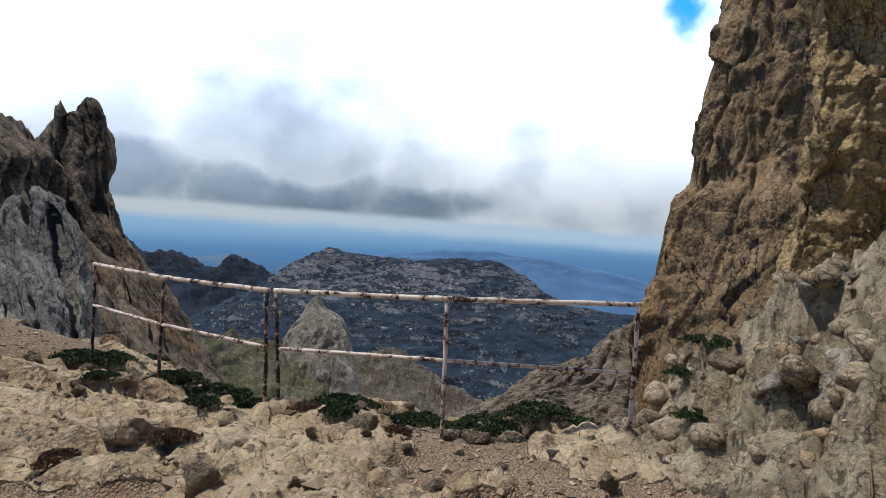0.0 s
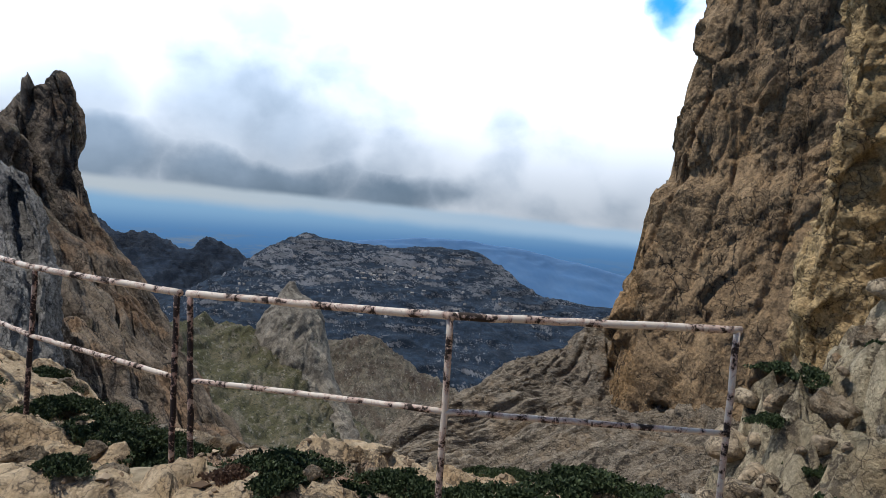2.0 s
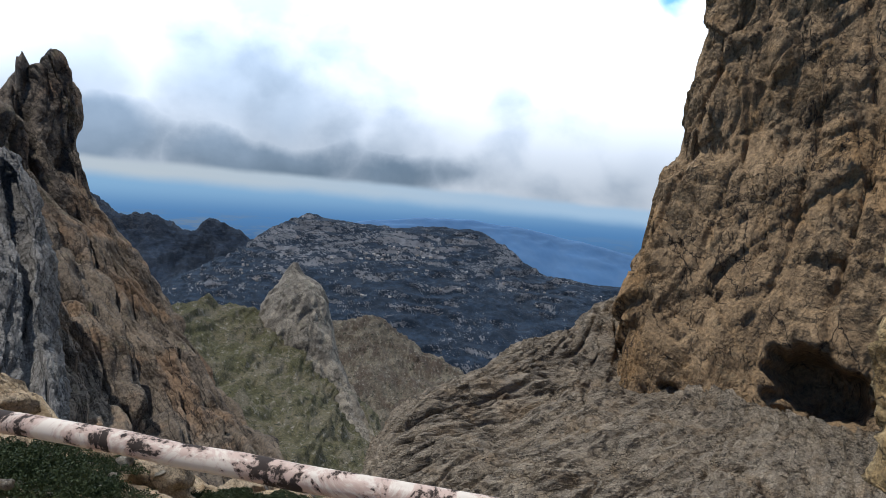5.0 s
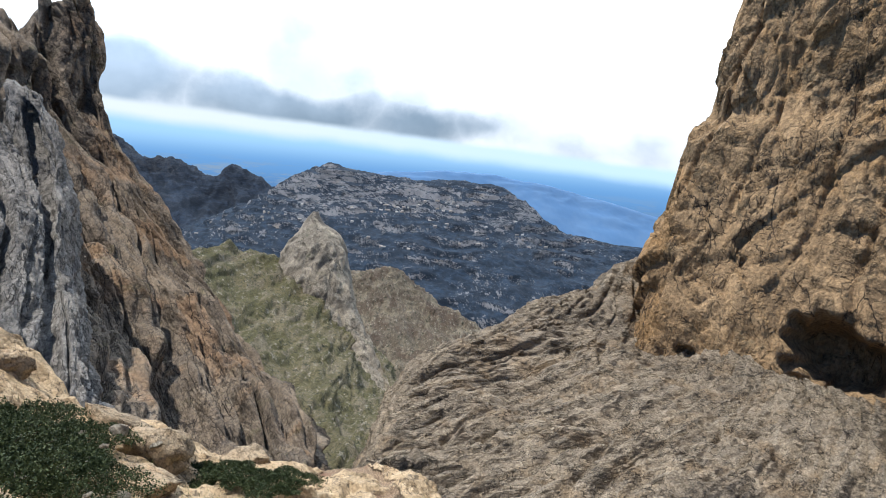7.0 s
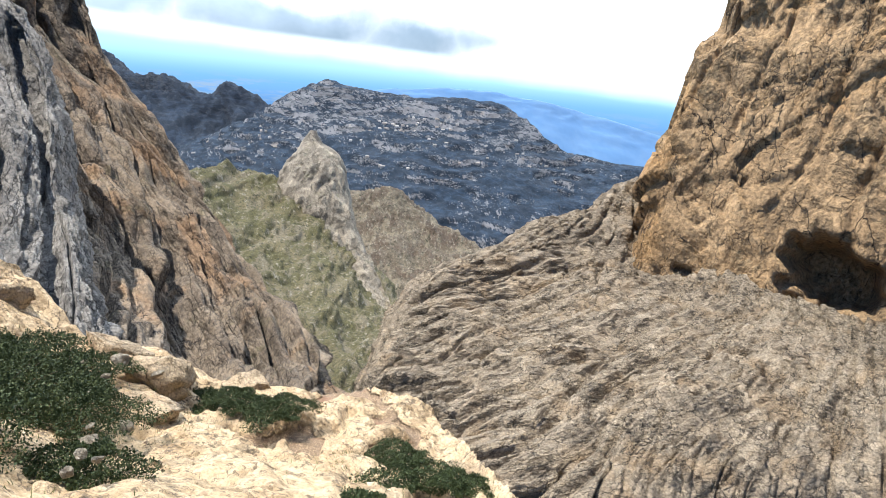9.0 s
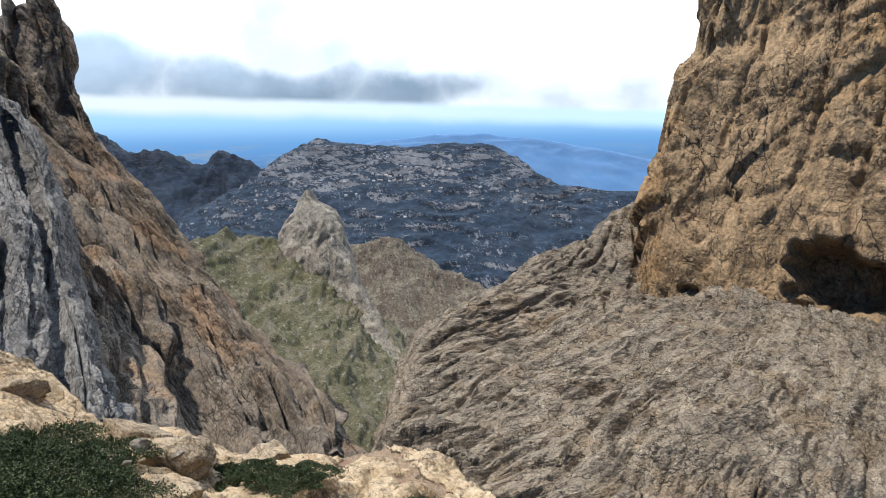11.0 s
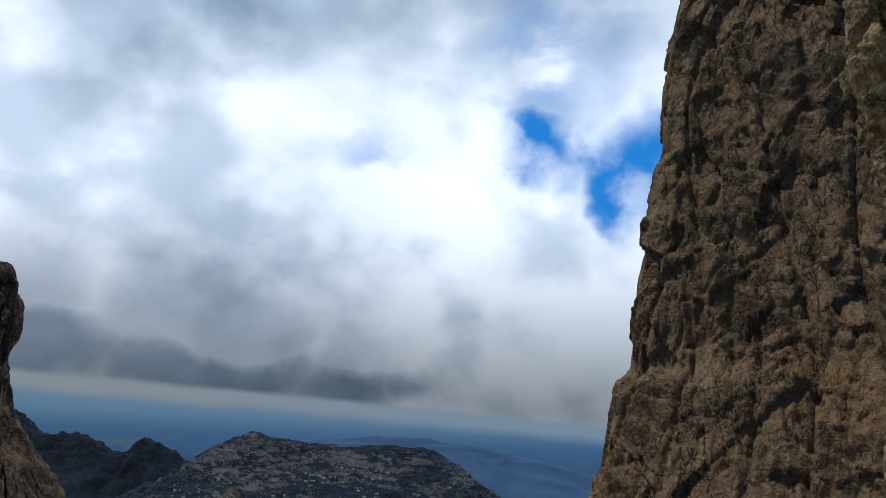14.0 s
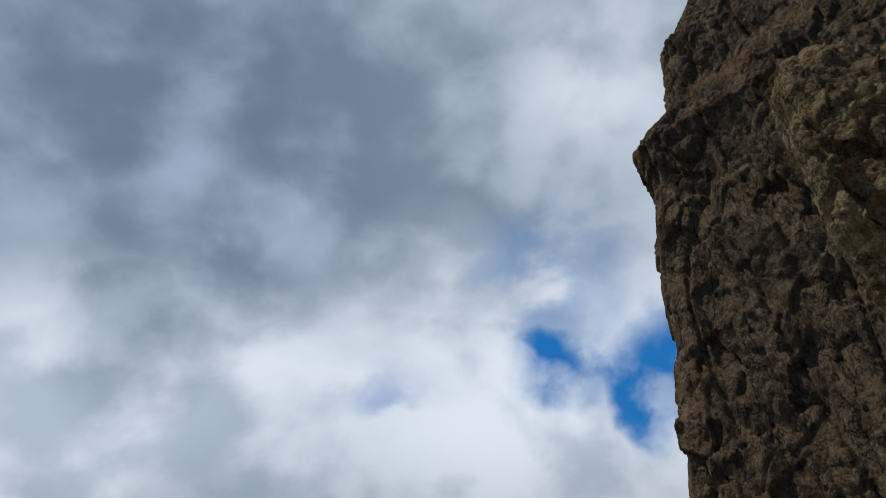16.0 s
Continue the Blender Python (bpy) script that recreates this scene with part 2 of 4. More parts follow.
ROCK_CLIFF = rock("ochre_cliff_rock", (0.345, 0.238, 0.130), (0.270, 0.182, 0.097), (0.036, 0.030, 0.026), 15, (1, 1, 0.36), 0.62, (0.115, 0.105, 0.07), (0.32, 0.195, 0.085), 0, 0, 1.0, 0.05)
ROCK_APRON = rock("bedded_limestone", (0.375, 0.306, 0.215), (0.265, 0.215, 0.153), (0.030, 0.027, 0.025), 5.5, (0.36, 1.0, 1.6), 0.95, None, (0.300, 0.220, 0.135), -45, -12, 0.35, -0.06)
ROCK_LEFT = rock("brown_gully_rock", (0.245, 0.194, 0.138), (0.140, 0.110, 0.080), (0.026, 0.022, 0.020), 10, (0.2, 1.0, 1.0), 0.85, (0.13, 0.115, 0.06), (0.27, 0.170, 0.095), 52, -20, 0.7)
ROCK_GREY = rock("grey_slab_limestone", (0.270, 0.252, 0.225), (0.160, 0.149, 0.132), (0.036, 0.034, 0.032), 7, (0.3, 1.0, 1.0), 0.8, (0.12, 0.11, 0.085), None, 52, -35, 0.5)
ROCK_SPIRE = rock("pale_spire_rock", (0.345, 0.300, 0.228), (0.225, 0.195, 0.150), (0.065, 0.058, 0.050), 16, (1, 1, 0.3), 0.6, (0.122, 0.130, 0.065))
ROCK_NEAR = rock("tan_near_limestone", (0.44, 0.345, 0.225), (0.34, 0.26, 0.165), (0.08, 0.06, 0.043), 0.7, (1, 1, 1), 0.5, None, (0.36, 0.24, 0.13))
ROCK_BUTTRESS = rock("yellow_buttress_rock", (0.52, 0.375, 0.18), (0.41, 0.285, 0.135), (0.065, 0.05, 0.038), 1.6, (1, 1, 1), 0.5, (0.26, 0.2, 0.105), (0.32, 0.22, 0.1), 0, 0, 0.8)
ROCK_PALE = rock("pale_rubble", (0.52, 0.46, 0.36), (0.42, 0.36, 0.27), (0.12, 0.1, 0.075), 1.2, (1, 1, 1), 0.35)
# ---- shaping tools ----
PERM = np.random.RandomState(7).permutation(512)
GRADS = np.random.RandomState(8).normal(size=(512, 3))
GRADS /= np.linalg.norm(GRADS, axis=1, keepdims=True)


def hashed(i, j, k):
    return PERM[(PERM[(PERM[i & 511] + j) & 511] + k) & 511]


def perlin(p):
    """Gradient noise, about -1 to 1, of an array of places."""
    p = np.asarray(p, float)
    cell = np.floor(p).astype(np.int64)
    f = p - cell
    u = f * f * f * (f * (f * 6 - 15) + 10)
    total = 0
    for dx in (0, 1):
        for dy in (0, 1):
            for dz in (0, 1):
                g = GRADS[hashed(cell[..., 0] + dx, cell[..., 1] + dy, cell[..., 2] + dz)]
                dot = g[..., 0] * (f[..., 0] - dx) + g[..., 1] * (f[..., 1] - dy) + g[..., 2] * (f[..., 2] - dz)
                total = total + dot * abs(1 - dx - u[..., 0]) * abs(1 - dy - u[..., 1]) * abs(1 - dz - u[..., 2])
    return total * 1.5


def fractal(p, octaves=5, gain=0.5, ridged=False):
    p, total, size = np.asarray(p, float), 0, 1.0
    for n in range(octaves):
        value = perlin(p * 2.03**n + 17.3 * n)
        total = total + size * ((1 - 2 * abs(value)) if ridged else value)
        size *= gain
    return total


def blocks(p):
    """Broken rock: for each place a value of its own block, 0 to 1, how far it lies from the joint, and the height of its tilted face."""
    p = np.asarray(p, float)
    cell = np.floor(p).astype(np.int64)
    best, second, value = np.full(p.shape[:-1], 9.0), np.full(p.shape[:-1], 9.0), np.zeros(p.shape[:-1])
    tilt = np.zeros(p.shape[:-1])
    for dx in (-1, 0, 1):
        for dy in (-1, 0, 1):
            for dz in (-1, 0, 1):
                c = cell + (dx, dy, dz)
                h = hashed(c[..., 0], c[..., 1], c[..., 2])
                off = p - c - 0.5 - 0.42 * GRADS[h]
                d = np.linalg.norm(off, axis=-1)
                closer = d < best
                tilt = np.where(closer, (off * GRADS[(h + 91) % 512]).sum(-1), tilt)
                second = np.where(closer, best, np.minimum(second, d))
                value = np.where(closer, h / 511.0, value)
                best = np.where(closer, d, best)
    return value, second - best, tilt


def facets(g, sizes, heights, warp=0.3, joint=0.12, split=0.4):
    """Angular relief at several sizes (metres, one per axis), each a set of tilted faces parted by open joints."""
    total = 0
    for k, (size, height) in enumerate(zip(sizes, heights)):
        q = g / np.asarray(size, float)
        q = q + warp * np.stack([fractal(q * 0.6 + 5 * k, 2), fractal(q * 0.6 + 31 + k, 2), fractal(q * 0.6 + 77 + k, 2)], -1)
        value, gap, tilt = blocks(q + 13.7 * k)
        total = total + height * ((value - 0.5) * 0.35 + 1.1 * tilt - split * (1 - smooth(gap, 0, joint)))
    return total


def smooth(x, low, high):
    x = np.clip((x - low) / (high - low), 0, 1)
    return x * x * (3 - 2 * x)


def spline(c, n):
    """Catmull-Rom samples along the first axis of an array of control places."""
    c = np.asarray(c, float)
    s = np.linspace(0, len(c) - 1, n)
    i = np.minimum(s.astype(int), len(c) - 2)
    f = (s - i).reshape(-1, *[1] * (c.ndim - 1))
    a, b, d, e = c[np.maximum(i - 1, 0)], c[i], c[i + 1], c[np.minimum(i + 2, len(c) - 1)]
    return 0.5 * (2 * b + (d - a) * f + (2 * a - 5 * b + 4 * d - e) * f**2 + (3 * b - a - 3 * d + e) * f**3)


def mesh_of(name, verts, quads, material, flat=False):
    me = bpy.data.meshes.new(name)
    verts, quads = np.asarray(verts, np.float32), np.asarray(quads, np.int32)
    k = quads.shape[1]
    me.vertices.add(len(verts))
    me.vertices.foreach_set("co", verts.ravel())
    me.loops.add(quads.size)
    me.loops.foreach_set("vertex_index", quads.ravel())
    me.polygons.add(len(quads))
    me.polygons.foreach_set("loop_start", np.arange(0, quads.size, k, dtype=np.int32))
    me.polygons.foreach_set("use_smooth", np.full(len(quads), not flat))
    me.update(calc_edges=True)
    me.validate()
    me.materials.append(material)
    return me


def grid_quads(nu, nv):
    i = np.arange(nu * nv).reshape(nu, nv)
    return np.stack([i[:-1, :-1], i[1:, :-1], i[1:, 1:], i[:-1, 1:]], -1).reshape(-1, 4)


VIEWPOINT = np.array((0.0, 3.0, 1.5))


def normals(g):
    du, dv = np.gradient(g, axis=0), np.gradient(g, axis=1)
    n = np.cross(du, dv)
    n /= np.linalg.norm(n, axis=-1, keepdims=True) + 1e-9
    return n if ((VIEWPOINT - g) * n).sum(-1).mean() > 0 else -n


def lengths(g, axis):
    step = np.linalg.norm(np.diff(g, axis=axis), axis=-1)
    total = np.cumsum(step, axis)
    first = np.zeros_like(np.take(total, [0], axis))
    return np.concatenate([first, total], axis)


def landform(name, control, nu, nv, shape, material, back, label, category, kind=""):
    """A solid of rock: a lofted face with its relief, and a rim drawn back into the mountain."""
    g = spline(np.swapaxes(spline(control, nu), 0, 1), nv).swapaxes(0, 1)
    n = normals(g)
    g = g + shape(g, n, lengths(g, 0), lengths(g, 1))
    i = np.arange(nu * nv).reshape(nu, nv)
    rim = np.concatenate([i[0, :], i[1:, -1], i[-1, -2::-1], i[-2:0:-1, 0]])
    flat = g.reshape(-1, 3)
    inner = flat[rim] + np.asarray(back, float)
    k = nu * nv + np.arange(len(rim))
    skirt = np.stack([rim, np.roll(rim, -1), np.roll(k, -1), k], -1)
    middle = np.concatenate([flat, inner, inner.mean(0, keepdims=True)])
    fan = np.stack([k, np.roll(k, -1), np.full(len(k), len(middle) - 1), np.full(len(k), len(middle) - 1)], -1)
    ob = new(name, mesh_of(name, middle, np.concatenate([grid_quads(nu, nv), skirt]), material))
    close = new("back_face", mesh_of("back_face", middle[nu * nv:], (fan - nu * nv)[:, :3], material))
    close.parent = ob
    return tagged(ob, label, category, "", kind)


# ---- the land: near to far ----
def ledge(x):
    """How far out the saddle reaches before it drops into the gully."""
    return np.interp(x, [-9, -5.5, -4.2, -3, -2, -0.9, -0.4, 0.1, 0.5, 1.0, 1.8, 3, 9], [9, 9.2, 10.6, 10.6, 10.2, 10.7, 10.4, 9.6, 8.6, 6.8, 6.0, 6.8, 9.5])


def saddle_height(x, y):
    """The plain form of the saddle, without its stones."""
    h = 0.02 * np.sin(0.9 * x + 0.4 * y) - (0.2 + 0.07 * smooth(x, -0.6, 0.4)) * np.maximum(0, y - 5.1) * smooth(x, -5.0, -3.1)
    h = h + 0.17 * np.maximum(0, -x - 2.0) ** 1.1 * smooth(y, 0, 7) * smooth(y - 0.9 * (x + 3.6), 9.5, 6.5)
    h = h + 0.10 * np.maximum(0, -y)
    h = h + 0.32 * smooth(-x, 2.2, 3.2) * smooth(y, 6.2, 7.2) * smooth(-y, -8.6, -7.8)
    h = h - 0.2 * smooth(y, 7.6, 9.4) * smooth(x, -2.6, -2.0) * smooth(-x, -0.3, 0.2)
    h = h - 0.15 * smooth(x, -0.3, 0.5) * smooth(y, 5.2, 5.8) * smooth(-x, -1.6, -1.2)
    rise = smooth(x - 1.5 - 0.10 * np.maximum(0, y - 5) + 0.08 * np.maximum(0, 4.6 - y), 0, 0.6)
    h = h + rise * (0.42 + 0.50 * np.maximum(0, x - 1.9))
    over = y - ledge(x) + 0.35 * perlin(np.stack([x * 1.3, y * 0.4, 0 * x], -1))
    return h - 1.25 * np.maximum(0, over) - 0.5 * smooth(over, 0, 0.7)


def saddle_relief(x, y):
    p = np.stack([x, y, 0 * x], -1)
    bare = smooth(fractal(p * 0.5 + 2.0, 5, 0.6), -0.08, 0.1)
    out = smooth(x, 1.25, 1.9)
    bare = np.maximum(np.maximum(bare, out), smooth(y, 6.5, 8.0) * (1 - 0.85 * smooth(fractal(p * 0.9 + 21, 4), 0.02, 0.22)))
    rough = facets(p + (0, 0, 3.3), [(1.1, 0.8, 1), (0.42, 0.34, 1), (0.15, 0.13, 1)], [0.12, 0.055, 0.022], 0.35, 0.07)
    crag = facets(p + (0, 0, 8.1), [(1.7, 1.2, 1), (0.6, 0.5, 1), (0.2, 0.17, 1)], [0.40, 0.30, 0.17], 0.4, 0.08)
    calm = 1 - 0.55 * smooth(y, 6.0, 7.5)
    h = bare * (0.05 + rough * calm * (1 - out)) + out * (crag + 0.18 * fractal(p * 1.2 + 7, 4))
    h = h + bare * (0.045 * fractal(p * 1.6 + 3, 4, 0.6, True) * (1 + 1.6 * out) + 0.012 * fractal(p * 7, 3, 0.6, True))
    lumps = abs(perlin(p * 1.9 + 4)) ** 0.7 + 0.5 * abs(perlin(p * 4.3 + 9)) ** 0.7 + 0.25 * abs(perlin(p * 9.1 + 2)) ** 0.7
    h = h + (0.02 * bare + 0.05 * out) * (lumps - 0.75) + (0.012 * bare + 0.05 * out) * fractal(p * 3.3 + 5, 4, 0.75)
    h = h + 0.03 * fractal(p * 1.1, 5) + 0.008 * fractal(p * 7, 4)
    return h, 1 - np.clip(bare, 0, 1)


def spread(x, y):
    """How much the ledge beyond the railing is drawn out, away from the standing place at its head."""
    return 1 + 0.8 * smooth(y, 6.2, 11.5) * smooth(-x, -1.3, 0.2)


def ground_form(x, y):
    """Height and share of gravel of the finished ground."""
    k = spread(x, y)
    inner_x, inner_y = (x + 0.44) / k - 0.44, (y - 5.18) / k + 5.18
    relief, gravel = saddle_relief(inner_x, inner_y)
    return 1.6 + k * (saddle_height(inner_x, inner_y) + relief - 1.6), gravel


def ground_height(x, y):
    x, y = np.atleast_1d(np.asarray(x, float)), np.atleast_1d(np.asarray(y, float))
    return ground_form(x, y)[0]


def outward(x, y):
    """Where a place on the plain saddle comes to lie on the drawn-out ledge, and its growth."""
    k = 1.0
    for _ in range(12 if y > 6 else 0):
        k = float(spread(np.float64(k * (x + 0.44) - 0.44), np.float64(k * (y - 5.18) + 5.18)))
    return k * (x + 0.44) - 0.44, k * (y - 5.18) + 5.18, k


def gravel_rock():
    m, t, shader, at = surface("saddle_rock_and_gravel", 0.93)
    loose = t.n("ShaderNodeAttribute")
    loose.attribute_name = "gravel"
    large = t.noise(at, 1.1, 5, 0.6, 0.5)
    beds = t.noise(at, 5.0, 8, 0.66, 0.4)
    fine = t.noise(at, 30, 8, 0.75)
    rough = t.noise(at, 7.0, 9, 0.72)
    crag = t.n("ShaderNodeAttribute")
    crag.attribute_name = "crag"
    stone = t.mix(t.step(beds, 0.36, 0.64), (0.48, 0.352, 0.205), (0.64, 0.495, 0.315))
    stone = t.mix(t.step(large, 0.5, 0.7, (0.0, 0.6)), stone, (0.47, 0.31, 0.16))
    grey = t.mix(t.step(beds, 0.38, 0.6), (0.36, 0.29, 0.185), (0.63, 0.53, 0.35))
    grey = t.mix(t.step(large, 0.52, 0.68, (0.0, 0.7)), grey, (0.43, 0.31, 0.16))
    grey = t.mix(t.step(t.noise(at, 3.1, 7, 0.7), 0.56, 0.66, (0.0, 0.55)), grey, (0.12, 0.105, 0.08))
    stone = t.mix(crag.outputs["Fac"], stone, grey)
    solid, crack = creased(t, at, ((0.55, 0.14, 0.02, 0.42), (0.2, 0.22, 0.035, 0.45), (0.065, 0.26, 0.06, 0.44)), 0.0, t.step(large, 0.42, 0.58, (0.2, 1.0)))
    solid = t.math("ADD", solid, t.math("ADD", t.math("MULTIPLY", fine, 0.012), t.math("MULTIPLY", rough, t.math("ADD", t.math("MULTIPLY", crag.outputs["Fac"], 0.07), 0.05))))
    stone = t.mix(1.0, stone, t.mix(t.step(fine, 0.34, 0.66), (0.76, 0.75, 0.74), (1.18, 1.17, 1.16)), "MULTIPLY")
    stone = t.mix(t.math("MULTIPLY", crack, 0.8), stone, (0.085, 0.065, 0.05))
    stone = t.mix(t.step(fine, 0.58, 0.74, (0.0, 0.55)), stone, (0.16, 0.125, 0.09))
    stone = t.mix(t.step(rough, 0.39, 0.44, (0.8, 0.0)), stone, (0.13, 0.1, 0.07))
    pebble = t.cells(at, 55, "F1", "Color")
    edge = t.cells(at, 55, "F1", "Distance")
    grit = t.mix(pebble, (0.17, 0.105, 0.06), (0.47, 0.345, 0.215))
    grit = t.mix(t.step(edge, 0.35, 0.75, (0.0, 0.8)), grit, (0.16, 0.115, 0.08))
    grit = t.mix(t.step(t.noise(at, 2.3, 5, 0.6), 0.52, 0.66, (0.0, 0.6)), grit, (0.27, 0.145, 0.09))
    share = t.step(t.math("ADD", loose.outputs["Fac"], t.math("MULTIPLY", t.math("SUBTRACT", beds, 0.5), 0.9)), 0.45, 0.62)
    t.link(t.mix(share, stone, grit), shader.inputs["Base Color"])
    loose_h = t.math("MULTIPLY", edge, -0.02)
    node = t.n("ShaderNodeMix")
    t.link(share, node.inputs[0])
    t.link(solid, node.inputs[2])
    t.link(loose_h, node.inputs[3])
    bump(t, shader, node.outputs[0], 1.0, 1.0)
    return m


def build_saddle():
    nx, ny = 480, 560
    x = np.linspace(-12, 12, nx)
    x = np.sign(x) * 12 * (abs(x) / 12) ** 1.35
    y = np.linspace(0, 1, ny)
    y = -9 + 31 * (0.62 * y + 0.38 * (3 * y**2 - 2 * y**3))
    x, y = np.meshgrid(x, y, indexing="ij")
    height, gravel = ground_form(x, y)
    g = np.stack([x, y, height], -1)
    me = mesh_of("ground", g.reshape(-1, 3), grid_quads(nx, ny), gravel_rock())
    layer = me.attributes.new("gravel", "FLOAT", "POINT")
    layer.data.foreach_set("value", gravel.ravel().astype(np.float32))
    layer = me.attributes.new("crag", "FLOAT", "POINT")
    layer.data.foreach_set("value", smooth(x + 0.4 * perlin(np.stack([x, y, 0 * x], -1)), 1.1, 1.7).ravel().astype(np.float32))
    tagged(new("ground", me), "tan limestone saddle with gravel and broken slabs", "ground", "", "structure")


def build_lowland():
    """The one sheet under everything, from the saddle's foot to the horizon."""
    m, t, shader, at = surface("far_scrub_plain", 0.95)
    t.link(t.mix(t.step(t.noise(at, 0.006, 8, 0.65), 0.42, 0.6), (0.035, 0.05, 0.055), (0.09, 0.1, 0.1)), shader.inputs["Base Color"])
    nu, nv = 90, 120
    r = np.concatenate([[0.1], np.geomspace(9, 4900, nu - 1)])[:, None]
    a = np.linspace(0, 2 * np.pi, nv)[None]
    x, y = r * np.sin(a), r * np.cos(a) + 2
    fall = np.interp(r, [0, 9, 25, 70, 200, 500, 1200, 4900], [-6, -12, -26, -62, -118, -170, -360, -560])
    side = np.interp(np.hypot(x, y - 2), [0, 15, 60], [0, 0, 1]) * 4 * fractal(np.stack([x, y, 0 * x], -1) * 0.01, 3)
    g = np.stack([x, y, fall + side], -1)
    tagged(new("lowland", mesh_of("lowland", g.reshape(-1, 3), grid_quads(nu, nv), m)), "dark scrub lowland running to the horizon", "ground", "", "structure")


# The great wall: its free edge from foot to top, and its plan from that edge towards the saddle.
CLIFF_EDGE = [
    (32, 119, -62), (35.6, 122, -45), (37.4, 126, -34.2), (38.0, 130, -19.8), (43.8, 135, -5.3), (48.4, 138, 10.1), (50.6, 138.5, 12.3), (53.6, 140, 14.2), (54.3, 140, 22),
    (57.8, 140, 42.6), (60.2, 140, 53.5), (62.4, 140, 62), (65.6, 140, 89.2), (67.6, 139, 97), (69.8, 138.5, 109), (68.4, 136, 120.3), (78, 138, 131), (87, 140, 141), (86.8, 139, 148),
    (89, 138, 160.2), (116, 141, 193.1), (145, 150, 240)]
CLIFF_TREND = [(32, 119, -62), (38, 130, -19.8), (54.3, 140, 22), (60.2, 140, 53.5), (66, 140, 89), (70, 138, 120), (89, 138, 160), (116, 141, 193), (145, 150, 240)]
CLIFF_PLAN = [(45, 60), (14, 22), (0, 0), (10, -12), (24, -24), (40, -37), (54, -52), (63, -66), (64, -84), (72, -110)]


def build_cliff():
    edge = np.array(CLIFF_EDGE, float)
    levels = np.arange(-62, 240, 2.3)
    edge = np.stack([np.interp(levels, edge[:, 2], edge[:, 0]), np.interp(levels, edge[:, 2], edge[:, 1]), levels], -1)
    plan = np.array(CLIFF_PLAN, float)
    lean = np.linspace(1, 0.35, len(plan))
    fade = (1, 1, 1, 0.75, 0.4, 0.15, 0, 0, 0, 0)
    base = np.array((39.4, 130))
    coarse = np.array(CLIFF_TREND)
    control = []
    for p in edge:
        trend = np.array([np.interp(p[2], coarse[:, 2], coarse[:, k]) for k in (0, 1)])
        row = []
        for shift, k, keep in zip(plan, lean, fade):
            row.append((*(base + (trend - base) * k + (p[:2] - trend) * keep + shift), p[2]))
        control.append(row)

    def shape(g, n, u, v):
        tilted = g + g[..., 2:3] * (0.45, 0.3, 0)
        slabs = smooth(fractal(g * 0.02 + 3, 3) + 0.02 * (95 - g[..., 0] - 0.35 * g[..., 2]), 0.2, 0.7)
        d = facets(tilted, [(24, 24, 46), (9, 9, 17)], [1.5, 0.95], 0.35, 0.05, 0.16)
        d = d + facets(tilted + 50, [(3.6, 3.6, 6)], [0.55], 0.4, 0.09, 0.25) * (1 - 0.55 * slabs)
        d = d - (0.9 - 0.5 * slabs) * fractal(g * (0.12, 0.12, 0.018), 4, 0.5, True)
        d = d - 1.1 * (1 - smooth(abs(perlin(g * (0.06, 0.06, 0.012) + 3)), 0, 0.06)) - 0.6 * (1 - smooth(abs(perlin(tilted * (0.13, 0.13, 0.03) + 8)), 0, 0.07))
        # the overhung cave at the foot, and the small hole beside it
        for centre, size, depth in (((62.5, 104, -24), (7, 7.5, 6), 13), ((44.5, 118, -29.5), (1.6, 2.5, 0.8), 3.0)):
            q = ((g - centre) / size)
            d = d - depth * smooth(1.3 - np.linalg.norm(q, axis=-1) - 0.6 * perlin(g * 0.13) - 0.3 * perlin(g * 0.4), 0, 0.7)
        return n * d[..., None]

    landform("cliff", control, 520, 430, shape, ROCK_CLIFF, (60, 40, 0), "towering ochre limestone cliff with a shadowed cave at its foot", "cliff")


APRON = [
    [(-6, 65, -31), (-5, 90, -32), (-3, 100, -30), (9, 115, -28), (21, 132, -25.4), (33, 142, -23), (46, 152, -17)],
    [(-2, 58, -29), (4, 78, -31), (10, 92, -31), (20, 107, -31), (32, 119, -30), (41, 124, -30), (49, 132, -27)],
    [(1, 54, -30), (12, 64, -31), (23, 74, -30), (37, 85, -30), (46, 93, -29), (51, 93, -28), (55, 90, -25)],
    [(6, 50, -31), (18, 54, -33), (29, 57, -32), (40, 60, -32), (49, 62, -29), (57, 64, -24), (63, 66, -20)]]


def bedded(g, u, v, along, across, size):
    """Tilted beds: long creases that run with one side of the face."""
    p = np.stack([u * along, v * across, 0.05 * g[..., 2]], -1)
    p = p + 0.35 * np.stack([perlin(g * 0.08), perlin(g * 0.08 + 5), 0 * u], -1)
    return size * (0.5 * abs(perlin(p)) ** 0.7 + 0.35 * abs(perlin(p * 2.1 + 7)) ** 0.7 + 0.25 * abs(perlin(p * (3.7, 4.4, 1) + 3)) ** 0.7)


def clefts(g, u, v, along, across, depth, width=0.14):
    """Deep open joints that run with one side of the face."""
    p = np.stack([u * along, v * across, 0 * u], -1) + 0.25 * np.stack([perlin(g * 0.05), perlin(g * 0.05 + 9), 0 * u], -1)
    near = 1 - smooth(abs(perlin(p + 41)), 0, width)
    fine = 1 - smooth(abs(perlin(p * (2.0, 2.6, 1) + 67)), 0, width)
    return -depth * (near + 0.35 * fine)


